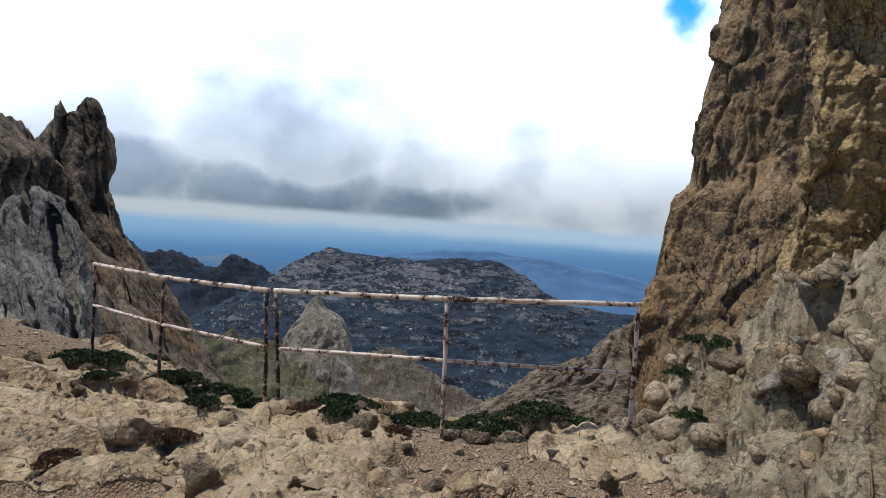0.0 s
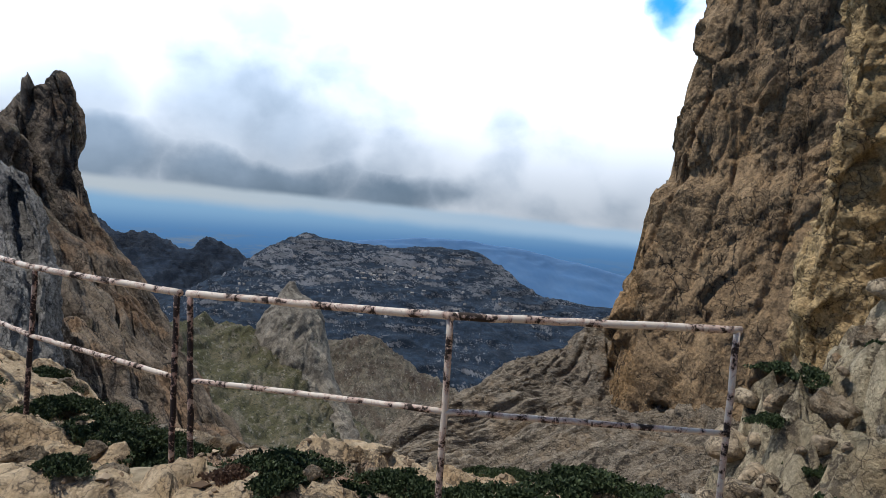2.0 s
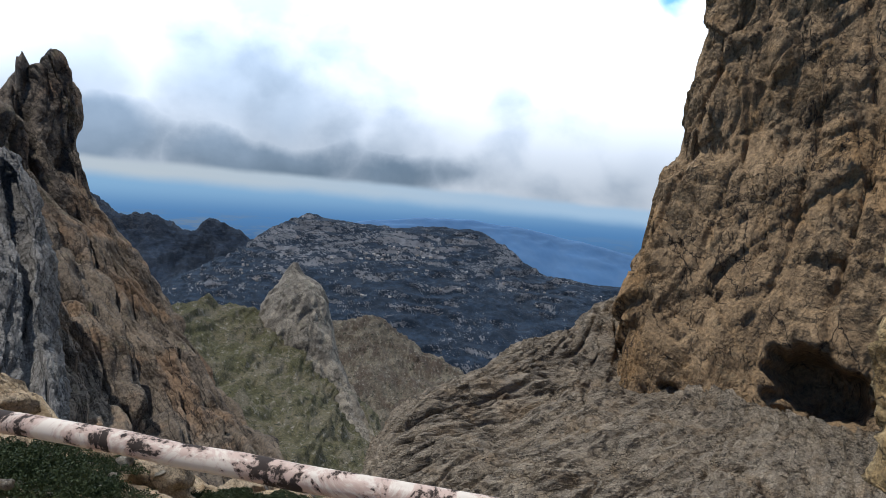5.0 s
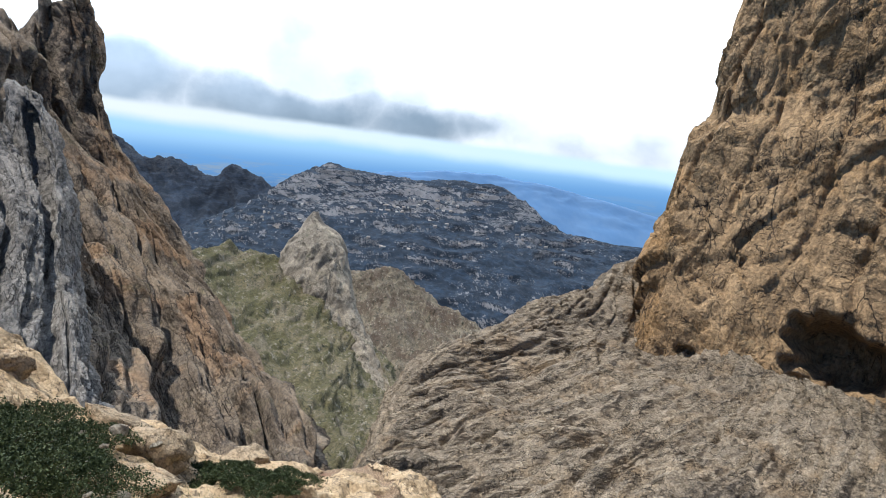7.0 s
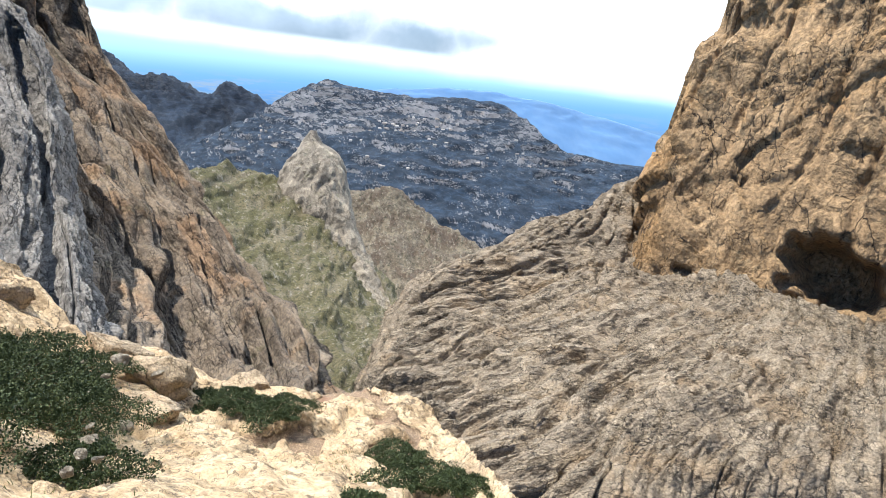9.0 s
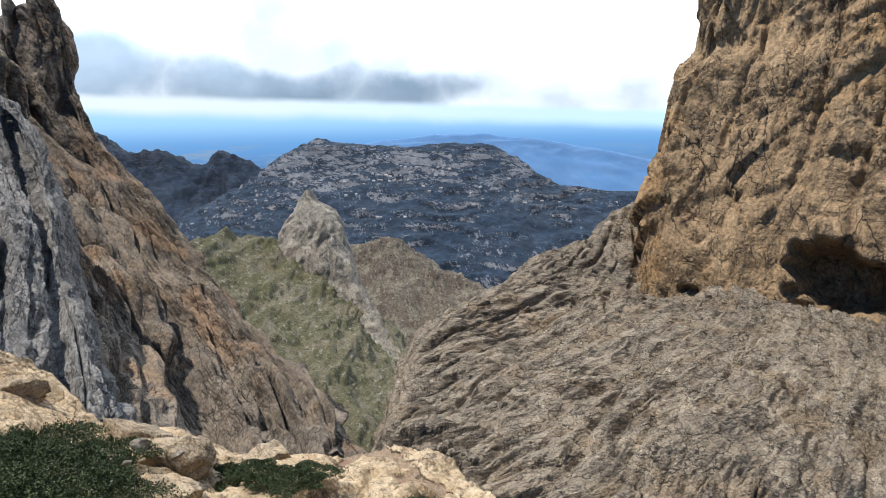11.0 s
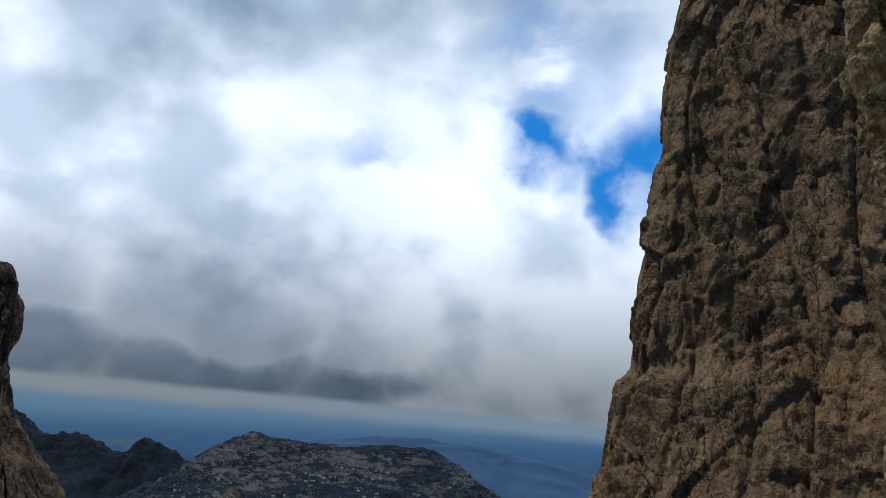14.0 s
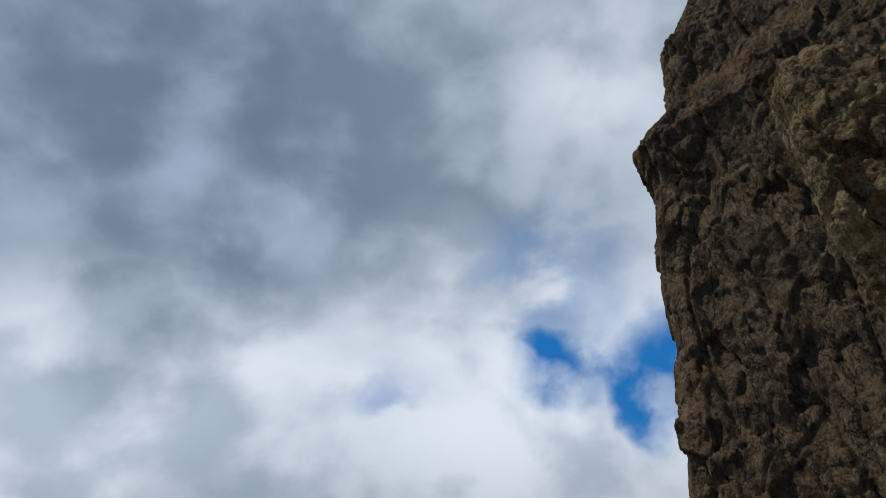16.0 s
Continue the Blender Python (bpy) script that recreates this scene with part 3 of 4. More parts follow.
def build_apron():
    rows = np.array(APRON, float)
    rows = np.concatenate([[rows[0] + (-6, 14, -22)], rows, [rows[-1] + (2, -6, -9)]])

    def shape(g, n, u, v):
        across, along = (g[..., 0] - g[..., 1]) * 0.7 + 0.8 * g[..., 2], (g[..., 0] + g[..., 1]) * 0.7
        d = bedded(g, across, along, 0.26, 0.05, 1.3) + bedded(g, across, along, 0.6, 0.1, 0.5) - 0.9
        bed = np.stack([along * 0.24, across, 0.3 * g[..., 2]], -1)
        d = d + facets(bed, [(3.4, 2.4, 3), (1.2, 0.85, 1.2)], [0.75, 0.34], 0.3, 0.1, 0.35)
        d = d + 1.6 * fractal(g * 0.06, 4) + clefts(g, along, across, 0.025, 0.2, 0.9, 0.08)
        return n * d[..., None]

    landform("bedded_slope", rows, 430, 480, shape, ROCK_APRON, (6, 6, -40), "pale bedded limestone slope falling below the cliff", "rock slope")


LEFT_MASSIF = [
    [(-7, 75, -37), (-12, 62, -30), (-15, 50, -24), (-20, 36, -14)],
    [(-17.5, 95, -36), (-20, 75, -31), (-21, 58, -24), (-25, 42, -14)],
    [(-34, 115, -31), (-33, 92, -27), (-33, 76, -22), (-33, 52, -14)],
    [(-44.5, 126, -21), (-44, 108, -21), (-44, 94, -19), (-43, 66, -12)],
    [(-64, 140, -6), (-61, 126, -9), (-60, 114, -10), (-58, 86, -6)],
    [(-74, 147, 9), (-74, 140, 7), (-75, 132, 6), (-80, 110, 5)],
    [(-76, 150, 18), (-76, 143, 17), (-78, 136, 15), (-84, 116, 13)],
    [(-80, 152, 27), (-82, 148, 28), (-87, 146, 25), (-98, 138, 21)]]
SLAB = [
    [(-21, 46, -17), (-22, 42, -16), (-22, 39, -15), (-24, 36, -13)],
    [(-27, 55, -16), (-27, 50, -15), (-27, 46, -14), (-28, 42, -12)],
    [(-34, 65, -12), (-33, 60, -12), (-33, 56, -11), (-35, 52, -10)],
    [(-41, 76, -4), (-41, 72, -5), (-41, 68, -5), (-43, 62, -4)],
    [(-45, 81, 0), (-46, 79, -1), (-47, 76, -1), (-49, 70, -2)],
    [(-49, 84, 4), (-52, 85, 5), (-54, 85, 4), (-57, 82, 4)]]


def build_left():
    rows = np.array(LEFT_MASSIF, float)
    behind = rows[:, :1] + (-14, 24, -16)
    rows = np.concatenate([behind, rows], 1)
    rows = np.concatenate([rows, [rows[-1] + (-10, 10, -3)]])

    def shape(g, n, u, v):
        d = bedded(g, u, v, 0.03, 0.17, 4.0) + bedded(g, u, v, 0.05, 0.35, 1.0) - 2.4
        d = d + 1.8 * fractal(g * 0.06, 3) + clefts(g, u, v, 0.014, 0.10, 4.2) + 0.08 * fractal(g * 0.5, 3)
        crest = np.interp(g[..., 0] + 0.59 * g[..., 1], [-16, -9, -6, -4.5, -2.5, -0.9, 0.4, 1.6, 3.2, 4.6, 7, 9.3, 10.8], [1, 4, -1, -1.2, 1.2, 3.8, 2.6, -2.4, -2.0, -1.2, -0.6, -0.7, -0.2])
        peak = (crest + 0.35 * fractal(g * 0.35, 3)) * smooth(g[..., 2], 14, 25)
        return n * d[..., None] + peak[..., None] * (0, 0, 1)

    landform("left_crag", rows, 420, 330, shape, ROCK_LEFT, (-30, 20, -20), "brown jagged crag with steep tilted beds above the gully", "crag")
    rows = np.array(SLAB, float)
    rows = np.concatenate([rows[:, :1] + (-5, 12, -8), rows], 1)
    rows = np.concatenate([rows, [rows[-1] + (-6, 8, -2)]])

    def shape2(g, n, u, v):
        d = bedded(g, u, v, 0.08, 0.25, 1.6) + bedded(g, u, v, 0.5, 1.1, 0.6) - 1.0 + 0.5 * fractal(g * 0.2, 2) + clefts(g, u, v, 0.02, 0.16, 1.8)
        return n * (d + 0.8 * fractal(g * 0.09, 3) + 0.12 * fractal(g * 0.9, 4))[..., None]

    landform("grey_slab", rows, 260, 180, shape2, ROCK_GREY, (-16, 8, -14), "weathered grey limestone slab leaning against the crag", "crag")


GRASS = [
    [(-124, 300, -51), (-112, 350, -57), (-96, 380, -62.5), (-73, 400, -67), (-53, 410, -83), (-42, 400, -109), (-18, 380, -129)],
    [(-87, 230, -55), (-81, 270, -68), (-69, 300, -76), (-54, 320, -83), (-39, 320, -93), (-28, 310, -103), (-8, 300, -112)],
    [(-49, 150, -53), (-45, 170, -63), (-39, 190, -71), (-28, 200, -76), (-21, 200, -81), (-14, 190, -80), (-3, 170, -75)],
    [(-23, 95, -47), (-17, 98, -49), (-13, 100, -50), (-11, 102, -52), (-8, 100, -51), (-6, 98, -51), (1, 92, -50)]]
RIDGE = [
    [(-94, 520, -108), (-59, 530, -104), (-37, 540, -102), (-17, 540, -112), (12, 530, -128), (31, 520, -136), (54, 510, -146)],
    [(-83, 470, -123), (-52, 480, -118), (-30, 480, -120), (-9, 480, -126), (13, 470, -130), (30, 460, -134), (50, 450, -137)],
    [(-48, 360, -139), (-32, 360, -137), (-15, 360, -139), (4, 360, -137), (23, 360, -135), (43, 360, -132), (62, 360, -130)]]
SPIRE_LEFT = [(-74, 385, -38), (-78.5, 383, -44), (-83, 380, -51), (-89, 375, -61), (-90, 365, -76), (-77, 350, -92), (-57, 330, -104), (-40, 300, -112)]
SPIRE_RIGHT = [(-70, 385, -38), (-66, 383, -44), (-57, 380, -48), (-50, 375, -56), (-45, 365, -71), (-37, 350, -88), (-26, 330, -100), (-13, 300, -112)]


def grass_slope(name, low, high):
    m, t, shader, at = surface(name, 0.95)
    mixed = t.noise(at, 0.035, 8, 0.68, 0.6)
    streak = t.noise(t.scale(at, (1, 0.22, 0.5)), 0.16, 9, 0.7, 0.4)
    fine = t.noise(at, 1.4, 7, 0.75)
    scree = t.noise(t.scale(t.vec("ADD", at, (50.0, 0.0, 0.0)), (1, 0.4, 0.7)), 0.55, 9, 0.75)
    colour = t.mix(t.step(mixed, 0.42, 0.6), low, high)
    colour = t.mix(t.step(streak, 0.5, 0.6, (0.0, 0.75)), colour, (0.235, 0.195, 0.135))
    colour = t.mix(t.step(scree, 0.55, 0.62, (0.0, 0.85)), colour, (0.36, 0.32, 0.25))
    colour = t.mix(t.step(t.noise(t.vec("ADD", at, (0.0, 70.0, 0.0)), 0.45, 9, 0.75), 0.54, 0.61, (0.0, 0.9)), colour, (0.035, 0.04, 0.022))
    colour = t.mix(1.0, colour, t.mix(t.step(fine, 0.36, 0.64), (0.55, 0.56, 0.55), (1.35, 1.34, 1.3)), "MULTIPLY")
    t.link(colour, shader.inputs["Base Color"])
    bump(t, shader, t.math("ADD", t.math("MULTIPLY", mixed, 2.0), t.math("ADD", t.math("MULTIPLY", scree, 1.6), fine)), 1.0, 1.2)
    return m


def build_gully():
    rows = np.array(GRASS, float)
    rows = np.concatenate([[rows[0] + (-10, 40, -40)], rows])
    landform("grass_slope", rows, 240, 200, lambda g, n, u, v: n * (1.8 * fractal(g * 0.025, 5) + 2.4 * fractal(g * (0.07, 0.016, 0.03), 4, 0.6, True) + 0.8 * fractal(g * (0.3, 0.1, 0.2), 3, 0.6))[..., None] + (5 * np.exp(-((g[..., 0] + 110.5) / 2.4) ** 2 - ((g[..., 1] - 350) / 9) ** 2))[..., None] * (0, 0, 1),
             grass_slope("steep_grass", (0.110, 0.100, 0.042), (0.170, 0.142, 0.075)), (10, 30, -60), "steep grassy scree slope with scattered stones", "grass slope")
    rows = np.array(RIDGE, float)
    rows = np.concatenate([[rows[0] + (0, 50, -50)], rows])
    landform("brown_ridge", rows, 120, 200, lambda g, n, u, v: n * (3.4 * fractal(g * 0.022, 6, 0.62, True) + 1.2 * fractal(g * 0.2, 3, 0.6))[..., None],
             grass_slope("dry_ridge", (0.105, 0.076, 0.054), (0.165, 0.135, 0.097)), (0, 40, -60), "dry brown ridge with pale scree", "ridge")
    left, right = spline(SPIRE_LEFT, 14), spline(SPIRE_RIGHT, 14)
    control = []
    for a, b in zip(left[::-1], right[::-1]):
        c, half = (a + b) / 2, np.linalg.norm(b - a) / 2
        control.append([c + half * np.array((-np.cos(w), -0.8 * np.sin(w), 0)) + ((a - c) * (0, 0, 1) * np.cos(w)) for w in np.linspace(-0.9, np.pi + 0.9, 9)])

    def shape(g, n, u, v):
        d = -1.4 * fractal(g * (0.12, 0.12, 0.03), 4, 0.5, True) + 1.0 * fractal(g * 0.05, 2)
        return n * (d * smooth(-g[..., 2], 38, 60) - 0.5)[..., None]

    landform("rock_spire", control, 170, 150, shape, ROCK_SPIRE, (0, 12, -20), "pale pointed rock spire rising from the ridge", "rock spire")


PLATEAU = [
    [(-720, 2700, -300), (-548, 2450, -178), (-480, 2420, -104), (-383, 2400, -80), (-194, 2350, -102), (26, 2300, -96), (216, 2200, -107), (384, 2100, -214), (525, 2000, -226), (652, 1950, -232), (838, 1900, -245)],
    [(-861, 2100, -335), (-690, 2100, -262), (-560, 2080, -222), (-318, 2050, -178), (-155, 2000, -174), (33, 1950, -168), (198, 1900, -179), (362, 1850, -237), (496, 1800, -247), (608, 1750, -258), (758, 1700, -264)],
    [(-676, 1500, -387), (-560, 1500, -368), (-440, 1490, -345), (-216, 1480, -308), (-98, 1450, -290), (42, 1450, -288), (166, 1420, -282), (289, 1400, -290), (395, 1380, -286), (483, 1350, -282), (615, 1350, -281)]]
HILLS = [(-1692, 3000, 12), (-1479, 3000, -79), (-1364, 3000, -162), (-1238, 3000, -152), (-1110, 3000, -190), (-1012, 3000, -212), (-976, 3000, -168), (-881, 3000, -184), (-724, 3000, -258), (-516, 3000, -300)]

FAR_RANGE = [(-700, 4300, -210), (-400, 4300, -150), (-150, 4300, -118), (150, 4300, -108), (420, 4300, -112), (650, 4250, -140), (850, 4250, -172), (1050, 4200, -205), (1300, 4150, -265), (1600, 4050, -330)]


def karst(name, stone, scrub, cover, size, belt=(-240.0, -120.0)):
    """Bare limestone pavements and short scarps broken by dark juniper scrub, which is thickest below the belt of height."""
    m, t, shader, at = surface(name, 0.95)
    form = t.n("ShaderNodeNewGeometry")
    parts, facing = t.n("ShaderNodeSeparateXYZ"), t.n("ShaderNodeSeparateXYZ")
    t.link(at, parts.inputs[0])
    t.link(form.outputs["True Normal"], facing.inputs[0])
    large = t.noise(t.scale(at, (0.7, 0.5, 2.2)), 0.22 / size, 6, 0.6, 0.8)
    middle = t.noise(t.scale(at, (0.8, 0.6, 2.6)), 1.1 / size, 6, 0.65, 0.4)
    fine = t.noise(t.scale(at, (1.0, 0.8, 1.8)), 5.0 / size, 6, 0.75)
    high = t.math("MULTIPLY", t.step(t.math("ADD", parts.outputs[2], t.math("MULTIPLY", large, 60.0)), *belt), 0.07)
    steep = t.step(facing.outputs[2], 0.62, 0.93, (0.12, 0.0))
    mixed = t.math("ADD", t.math("ADD", t.math("MULTIPLY", fine, 0.55), t.math("MULTIPLY", middle, 0.45)), t.math("ADD", high, steep))
    mixed = t.math("ADD", mixed, t.math("MULTIPLY", t.math("SUBTRACT", large, 0.5), 0.5))
    share = t.step(mixed, cover, cover + 0.09)
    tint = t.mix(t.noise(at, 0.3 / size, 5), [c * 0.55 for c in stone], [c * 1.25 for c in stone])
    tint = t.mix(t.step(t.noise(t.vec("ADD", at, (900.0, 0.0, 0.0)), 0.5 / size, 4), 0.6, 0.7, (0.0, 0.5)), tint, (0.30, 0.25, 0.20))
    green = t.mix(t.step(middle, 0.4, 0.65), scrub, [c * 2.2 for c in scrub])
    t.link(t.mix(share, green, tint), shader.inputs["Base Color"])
    bump(t, shader, t.math("ADD", fine, t.math("MULTIPLY", share, 0.4)), 1.0, 0.16 * size)
    return m


def build_village(land):
    """Pale farmhouses with pitched roofs, scattered along the terraces of the plateau."""
    v = np.empty(len(land.data.vertices) * 3, np.float32)
    land.data.vertices.foreach_get("co", v)
    v = v.reshape(-1, 3)
    rnd = np.random.RandomState(3)
    verts, faces = [], []
    for cx, cy, spread, count in ((-77, 2000, 40, 22), (-60, 1960, 80, 10), (-300, 1880, 80, 8), (60, 1800, 90, 9), (-150, 1680, 80, 6), (200, 1750, 70, 6), (-560, 2020, 90, 10), (-420, 1960, 70, 6), (330, 1800, 60, 4)):
        for _ in range(count):
            x, y = cx + rnd.normal() * spread * 1.6, cy + rnd.normal() * spread * 0.5
            p = v[np.argmin((v[:, 0] - x) ** 2 + (v[:, 1] - y) ** 2)]
            w, d, h, a = rnd.uniform(2.5, 5.5), rnd.uniform(2, 3.2), rnd.uniform(2.5, 4), rnd.uniform(-0.5, 0.5)
            box = np.array([(-w, -d, -4), (w, -d, -4), (w, d, -4), (-w, d, -4), (-w, -d, h), (w, -d, h), (w, d, h), (-w, d, h), (-w, 0, h + 2.2), (w, 0, h + 2.2)])
            turned = np.stack([box[:, 0] * math.cos(a) - box[:, 1] * math.sin(a), box[:, 0] * math.sin(a) + box[:, 1] * math.cos(a), box[:, 2]], -1) + p
            k = 10 * len(verts)
            verts.append(turned)
            faces += [[k + i for i in f] for f in ((0, 1, 5, 4), (1, 2, 6, 5), (2, 3, 7, 6), (3, 0, 4, 7), (4, 5, 9, 8), (6, 7, 8, 9), (4, 8, 7, 7), (5, 6, 9, 9))]
    m, t, shader, at = surface("limewashed_walls", 0.9)
    info = t.n("ShaderNodeNewGeometry")
    t.link(t.mix(info.outputs["Random Per Island"], (0.26, 0.22, 0.18), (0.5, 0.46, 0.41)), shader.inputs["Base Color"])
    me = bpy.data.meshes.new("village")
    me.from_pydata([tuple(q) for q in np.concatenate(verts)], [], [list(dict.fromkeys(f)) for f in faces])
    me.materials.append(m)
    tagged(new("village", me), "scattered pale farmhouses on the plateau terraces", "village", "", "stuff")


def haze_blue():
    m, t, shader, at = surface("far_haze_blue", 0.95)
    # distance haze painted into the base colour as two close blues
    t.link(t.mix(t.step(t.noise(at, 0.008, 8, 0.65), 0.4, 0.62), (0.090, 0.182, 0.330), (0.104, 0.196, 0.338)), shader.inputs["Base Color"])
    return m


def build_far():
    rows = np.array(PLATEAU, float)
    rows = np.concatenate([[rows[0] + (0, 500, -120)], rows, [rows[-1] + (0, -500, -90)]])

    def shape(g, n, u, v):
        d = 9 * fractal(g * (0.008, 0.005, 0.02), 6, 0.62, True) + 5 * fractal(g * 0.004, 4) - 7
        # beds of rock stand out as broken terraces
        bed = (g[..., 2] + d + 14 * fractal(g * (0.006, 0.004, 0), 3)) / 21
        stair = np.floor(bed) + smooth(bed - np.floor(bed), 0.5, 0.92) - bed
        d = d + 17 * stair * smooth(fractal(g * (0.01, 0.006, 0.01) + 5, 3), -0.25, 0.25)
        return np.stack([0 * d, 0 * d, d], -1)

    # grey stone and dark scrub, both tinted blue for haze over the distance
    top = landform("plateau", rows, 300, 420, shape, karst("hazed_karst_and_scrub", (0.205, 0.207, 0.215), (0.010, 0.018, 0.030), 0.597, 26), (0, 600, -250),
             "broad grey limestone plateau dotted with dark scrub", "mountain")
    build_village(top)
    top = np.array(HILLS, float)
    rows = np.stack([top + (0, 500, -200), top, top + (150, -300, -110), top + (300, -900, -260)])
    # dark scrub whose blue-grey carries painted-in haze
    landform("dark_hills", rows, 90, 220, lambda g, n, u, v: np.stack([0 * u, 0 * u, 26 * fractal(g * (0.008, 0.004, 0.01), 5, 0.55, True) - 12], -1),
             karst("hazed_scrub_hills", (0.055, 0.063, 0.078), (0.013, 0.020, 0.032), 0.68, 60), (0, 500, -250), "dark serrated hills under scrub", "hill")
    # the range's blue is aerial haze put into its colour
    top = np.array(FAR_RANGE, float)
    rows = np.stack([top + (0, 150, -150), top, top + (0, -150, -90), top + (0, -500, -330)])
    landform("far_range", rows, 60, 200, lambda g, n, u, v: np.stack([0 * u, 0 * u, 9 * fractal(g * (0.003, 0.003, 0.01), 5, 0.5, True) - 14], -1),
             haze_blue(), (0, 200, -250), "low far mountain range with haze blue in its colour", "mountain")


BUTTRESS_EDGE = [(6.3, 13.2, -2.5), (6.9, 13.8, 0.2), (7.25, 14, 1.9), (7.4, 14, 3.3), (7.55, 14, 4.7), (7.5, 14, 6.2), (7.0, 13.9, 7.4), (7.1, 14, 8.6), (7.2, 14.3, 10), (8.0, 15.0, 12), (10, 17, 15)]


def build_buttress():
    edge = np.array(BUTTRESS_EDGE, float)
    plan = [(4, 5), (1.4, 2.2), (0, 0), (0.5, -0.6), (1.4, -1.0), (2.6, -1.1), (4.0, -1.6), (5.5, -3.0), (6.5, -5.5), (8, -9)]
    control = [[(p[0] + dx, p[1] + dy, p[2]) for dx, dy in plan] for p in edge]

    def shape(g, n, u, v):
        d = facets(g, [(2.2, 2.2, 3), (0.8, 0.8, 1.0), (0.3, 0.3, 0.35)], [0.28, 0.15, 0.07], 0.4, 0.05, 0.2)
        return n * (d + 0.22 * fractal(g * 0.7, 4, 0.55) + 0.05 * fractal(g * 4, 3) - 0.25)[..., None]

    landform("buttress", control, 300, 260, shape, ROCK_BUTTRESS, (6, 5, 0), "sunlit yellow limestone buttress above the path", "crag")


build_saddle()
build_lowland()
build_buttress()
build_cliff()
build_apron()
build_left()
build_gully()
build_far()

# ---- the railing ----
def chipped_paint(name, paint, bare, share):
    m, t, shader, at = surface(name, 0.55)
    wear = t.noise(t.scale(at, (1, 1, 1)), 9, 8, 0.72, 0.6)
    spot = t.noise(at, 46, 6, 0.7)
    worn = t.step(t.math("ADD", t.math("MULTIPLY", wear, 0.7), t.math("MULTIPLY", spot, 0.3)), share - 0.02, share + 0.02)
    red = t.step(wear, share - 0.09, share - 0.02, (0.0, 0.45))
    colour = t.mix(red, paint, (0.42, 0.17, 0.11))
    t.link(t.mix(worn, colour, bare), shader.inputs["Base Color"])
    t.link(t.step(worn, 0, 1, (0.45, 0.85)), shader.inputs["Roughness"])
    bump(t, shader, t.math("ADD", t.math("MULTIPLY", worn, -1.0), t.math("MULTIPLY", spot, 0.3)), 0.8, 0.002)
    return m


PAINT = chipped_paint("chipped_white_paint", (0.76, 0.65, 0.52), (0.05, 0.036, 0.028), 0.535)
PAINT_DARK = chipped_paint("rusted_paint", (0.5, 0.4, 0.33), (0.04, 0.03, 0.027), 0.475)


def part(name, bm, material, parent, label=""):
    me = bpy.data.meshes.new(name)
    bm.to_mesh(me)
    bm.free()
    me.materials.append(material)
    for p in me.polygons:
        p.use_smooth = True
    ob = new(name, me)
    ob.parent = parent
    if label:
        tagged(ob, label)
    return ob


def tube(a, b, radius, sides=12, bow=0.0, seed=0):
    """A steel tube from a to b, a little bowed and dented, with closed ends."""
    a, b = Vector(a), Vector(b)
    rnd = random.Random(seed)
    bm = bmesh.new()
    turn = (b - a).to_track_quat("Z", "Y").to_matrix()
    steps, rings = 14, []
    for i in range(steps + 1):
        s = i / steps
        c = a.lerp(b, s) + Vector((0, 0, -bow * 4 * s * (1 - s)))
        c += Vector([rnd.uniform(-1, 1) * 0.0025 for _ in range(3)])
        r = radius * rnd.uniform(0.96, 1.04)
        rings.append([bm.verts.new(c + turn @ Vector((r * math.cos(w), r * math.sin(w), 0))) for w in [2 * math.pi * k / sides for k in range(sides)]])
    for lower, upper in zip(rings, rings[1:]):
        for k in range(sides):
            bm.faces.new((lower[k], lower[(k + 1) % sides], upper[(k + 1) % sides], upper[k]))
    bm.faces.new(rings[0][::-1])
    bm.faces.new(rings[-1])
    return bm


def railing(label, posts, low, materials, group):
    """posts: foot and top of each; low: the height share of the lower rail on each post."""
    base = new("railing")
    base.location = posts[0][0]
    bpy.context.view_layer.update()

    def put(name, bm, material, tag=""):
        bm.transform(Matrix.Translation(-base.location))
        return part(name, bm, material, base, tag)

    for i, (foot, top) in enumerate(posts):
        foot, top = Vector(foot), Vector(top)
        put("post", tube(foot - Vector((0, 0, 0.25)), top, 0.0165, seed=i), materials[i])
    for i, ((f1, t1), (f2, t2)) in enumerate(zip(posts, posts[1:])):
        f1, t1, f2, t2 = (Vector(q) for q in (f1, t1, f2, t2))
        run = (t2 - t1).normalized() * 0.02
        put("top_rail", tube(t1 - run, t2 + run, 0.0195, seed=20 + i), PAINT, "chipped white top rail")
        put("lower_rail", tube(f1.lerp(t1, low[i]), f2.lerp(t2, low[i + 1]), 0.0155, seed=40 + i), PAINT)
    return tagged(base, label, "railing", group)


railing("rusty white-painted steel railing at the edge of the drop",
        [((-1.31, 5.38, -0.04), (-1.37, 5.38, 1.015)), ((0.0, 4.9, -0.04), (0.0, 4.88, 1.05)), ((1.4, 5.02, -0.16), (1.45, 5.05, 1.04))],
        [0.56, 0.585, 0.565], [PAINT_DARK, PAINT, PAINT], "railings along the saddle")
railing("rusty steel railing with dark posts beside the slope",
        [((-1.45, 5.44, -0.04), (-1.46, 5.44, 1.01)), ((-2.57, 6.0, 0.05), (-2.54, 6.0, 1.04)), ((-3.59, 6.8, 0.12), (-3.58, 6.8, 1.08))],
        [0.56, 0.57, 0.565], [PAINT_DARK, PAINT_DARK, PAINT_DARK], "railings along the saddle")
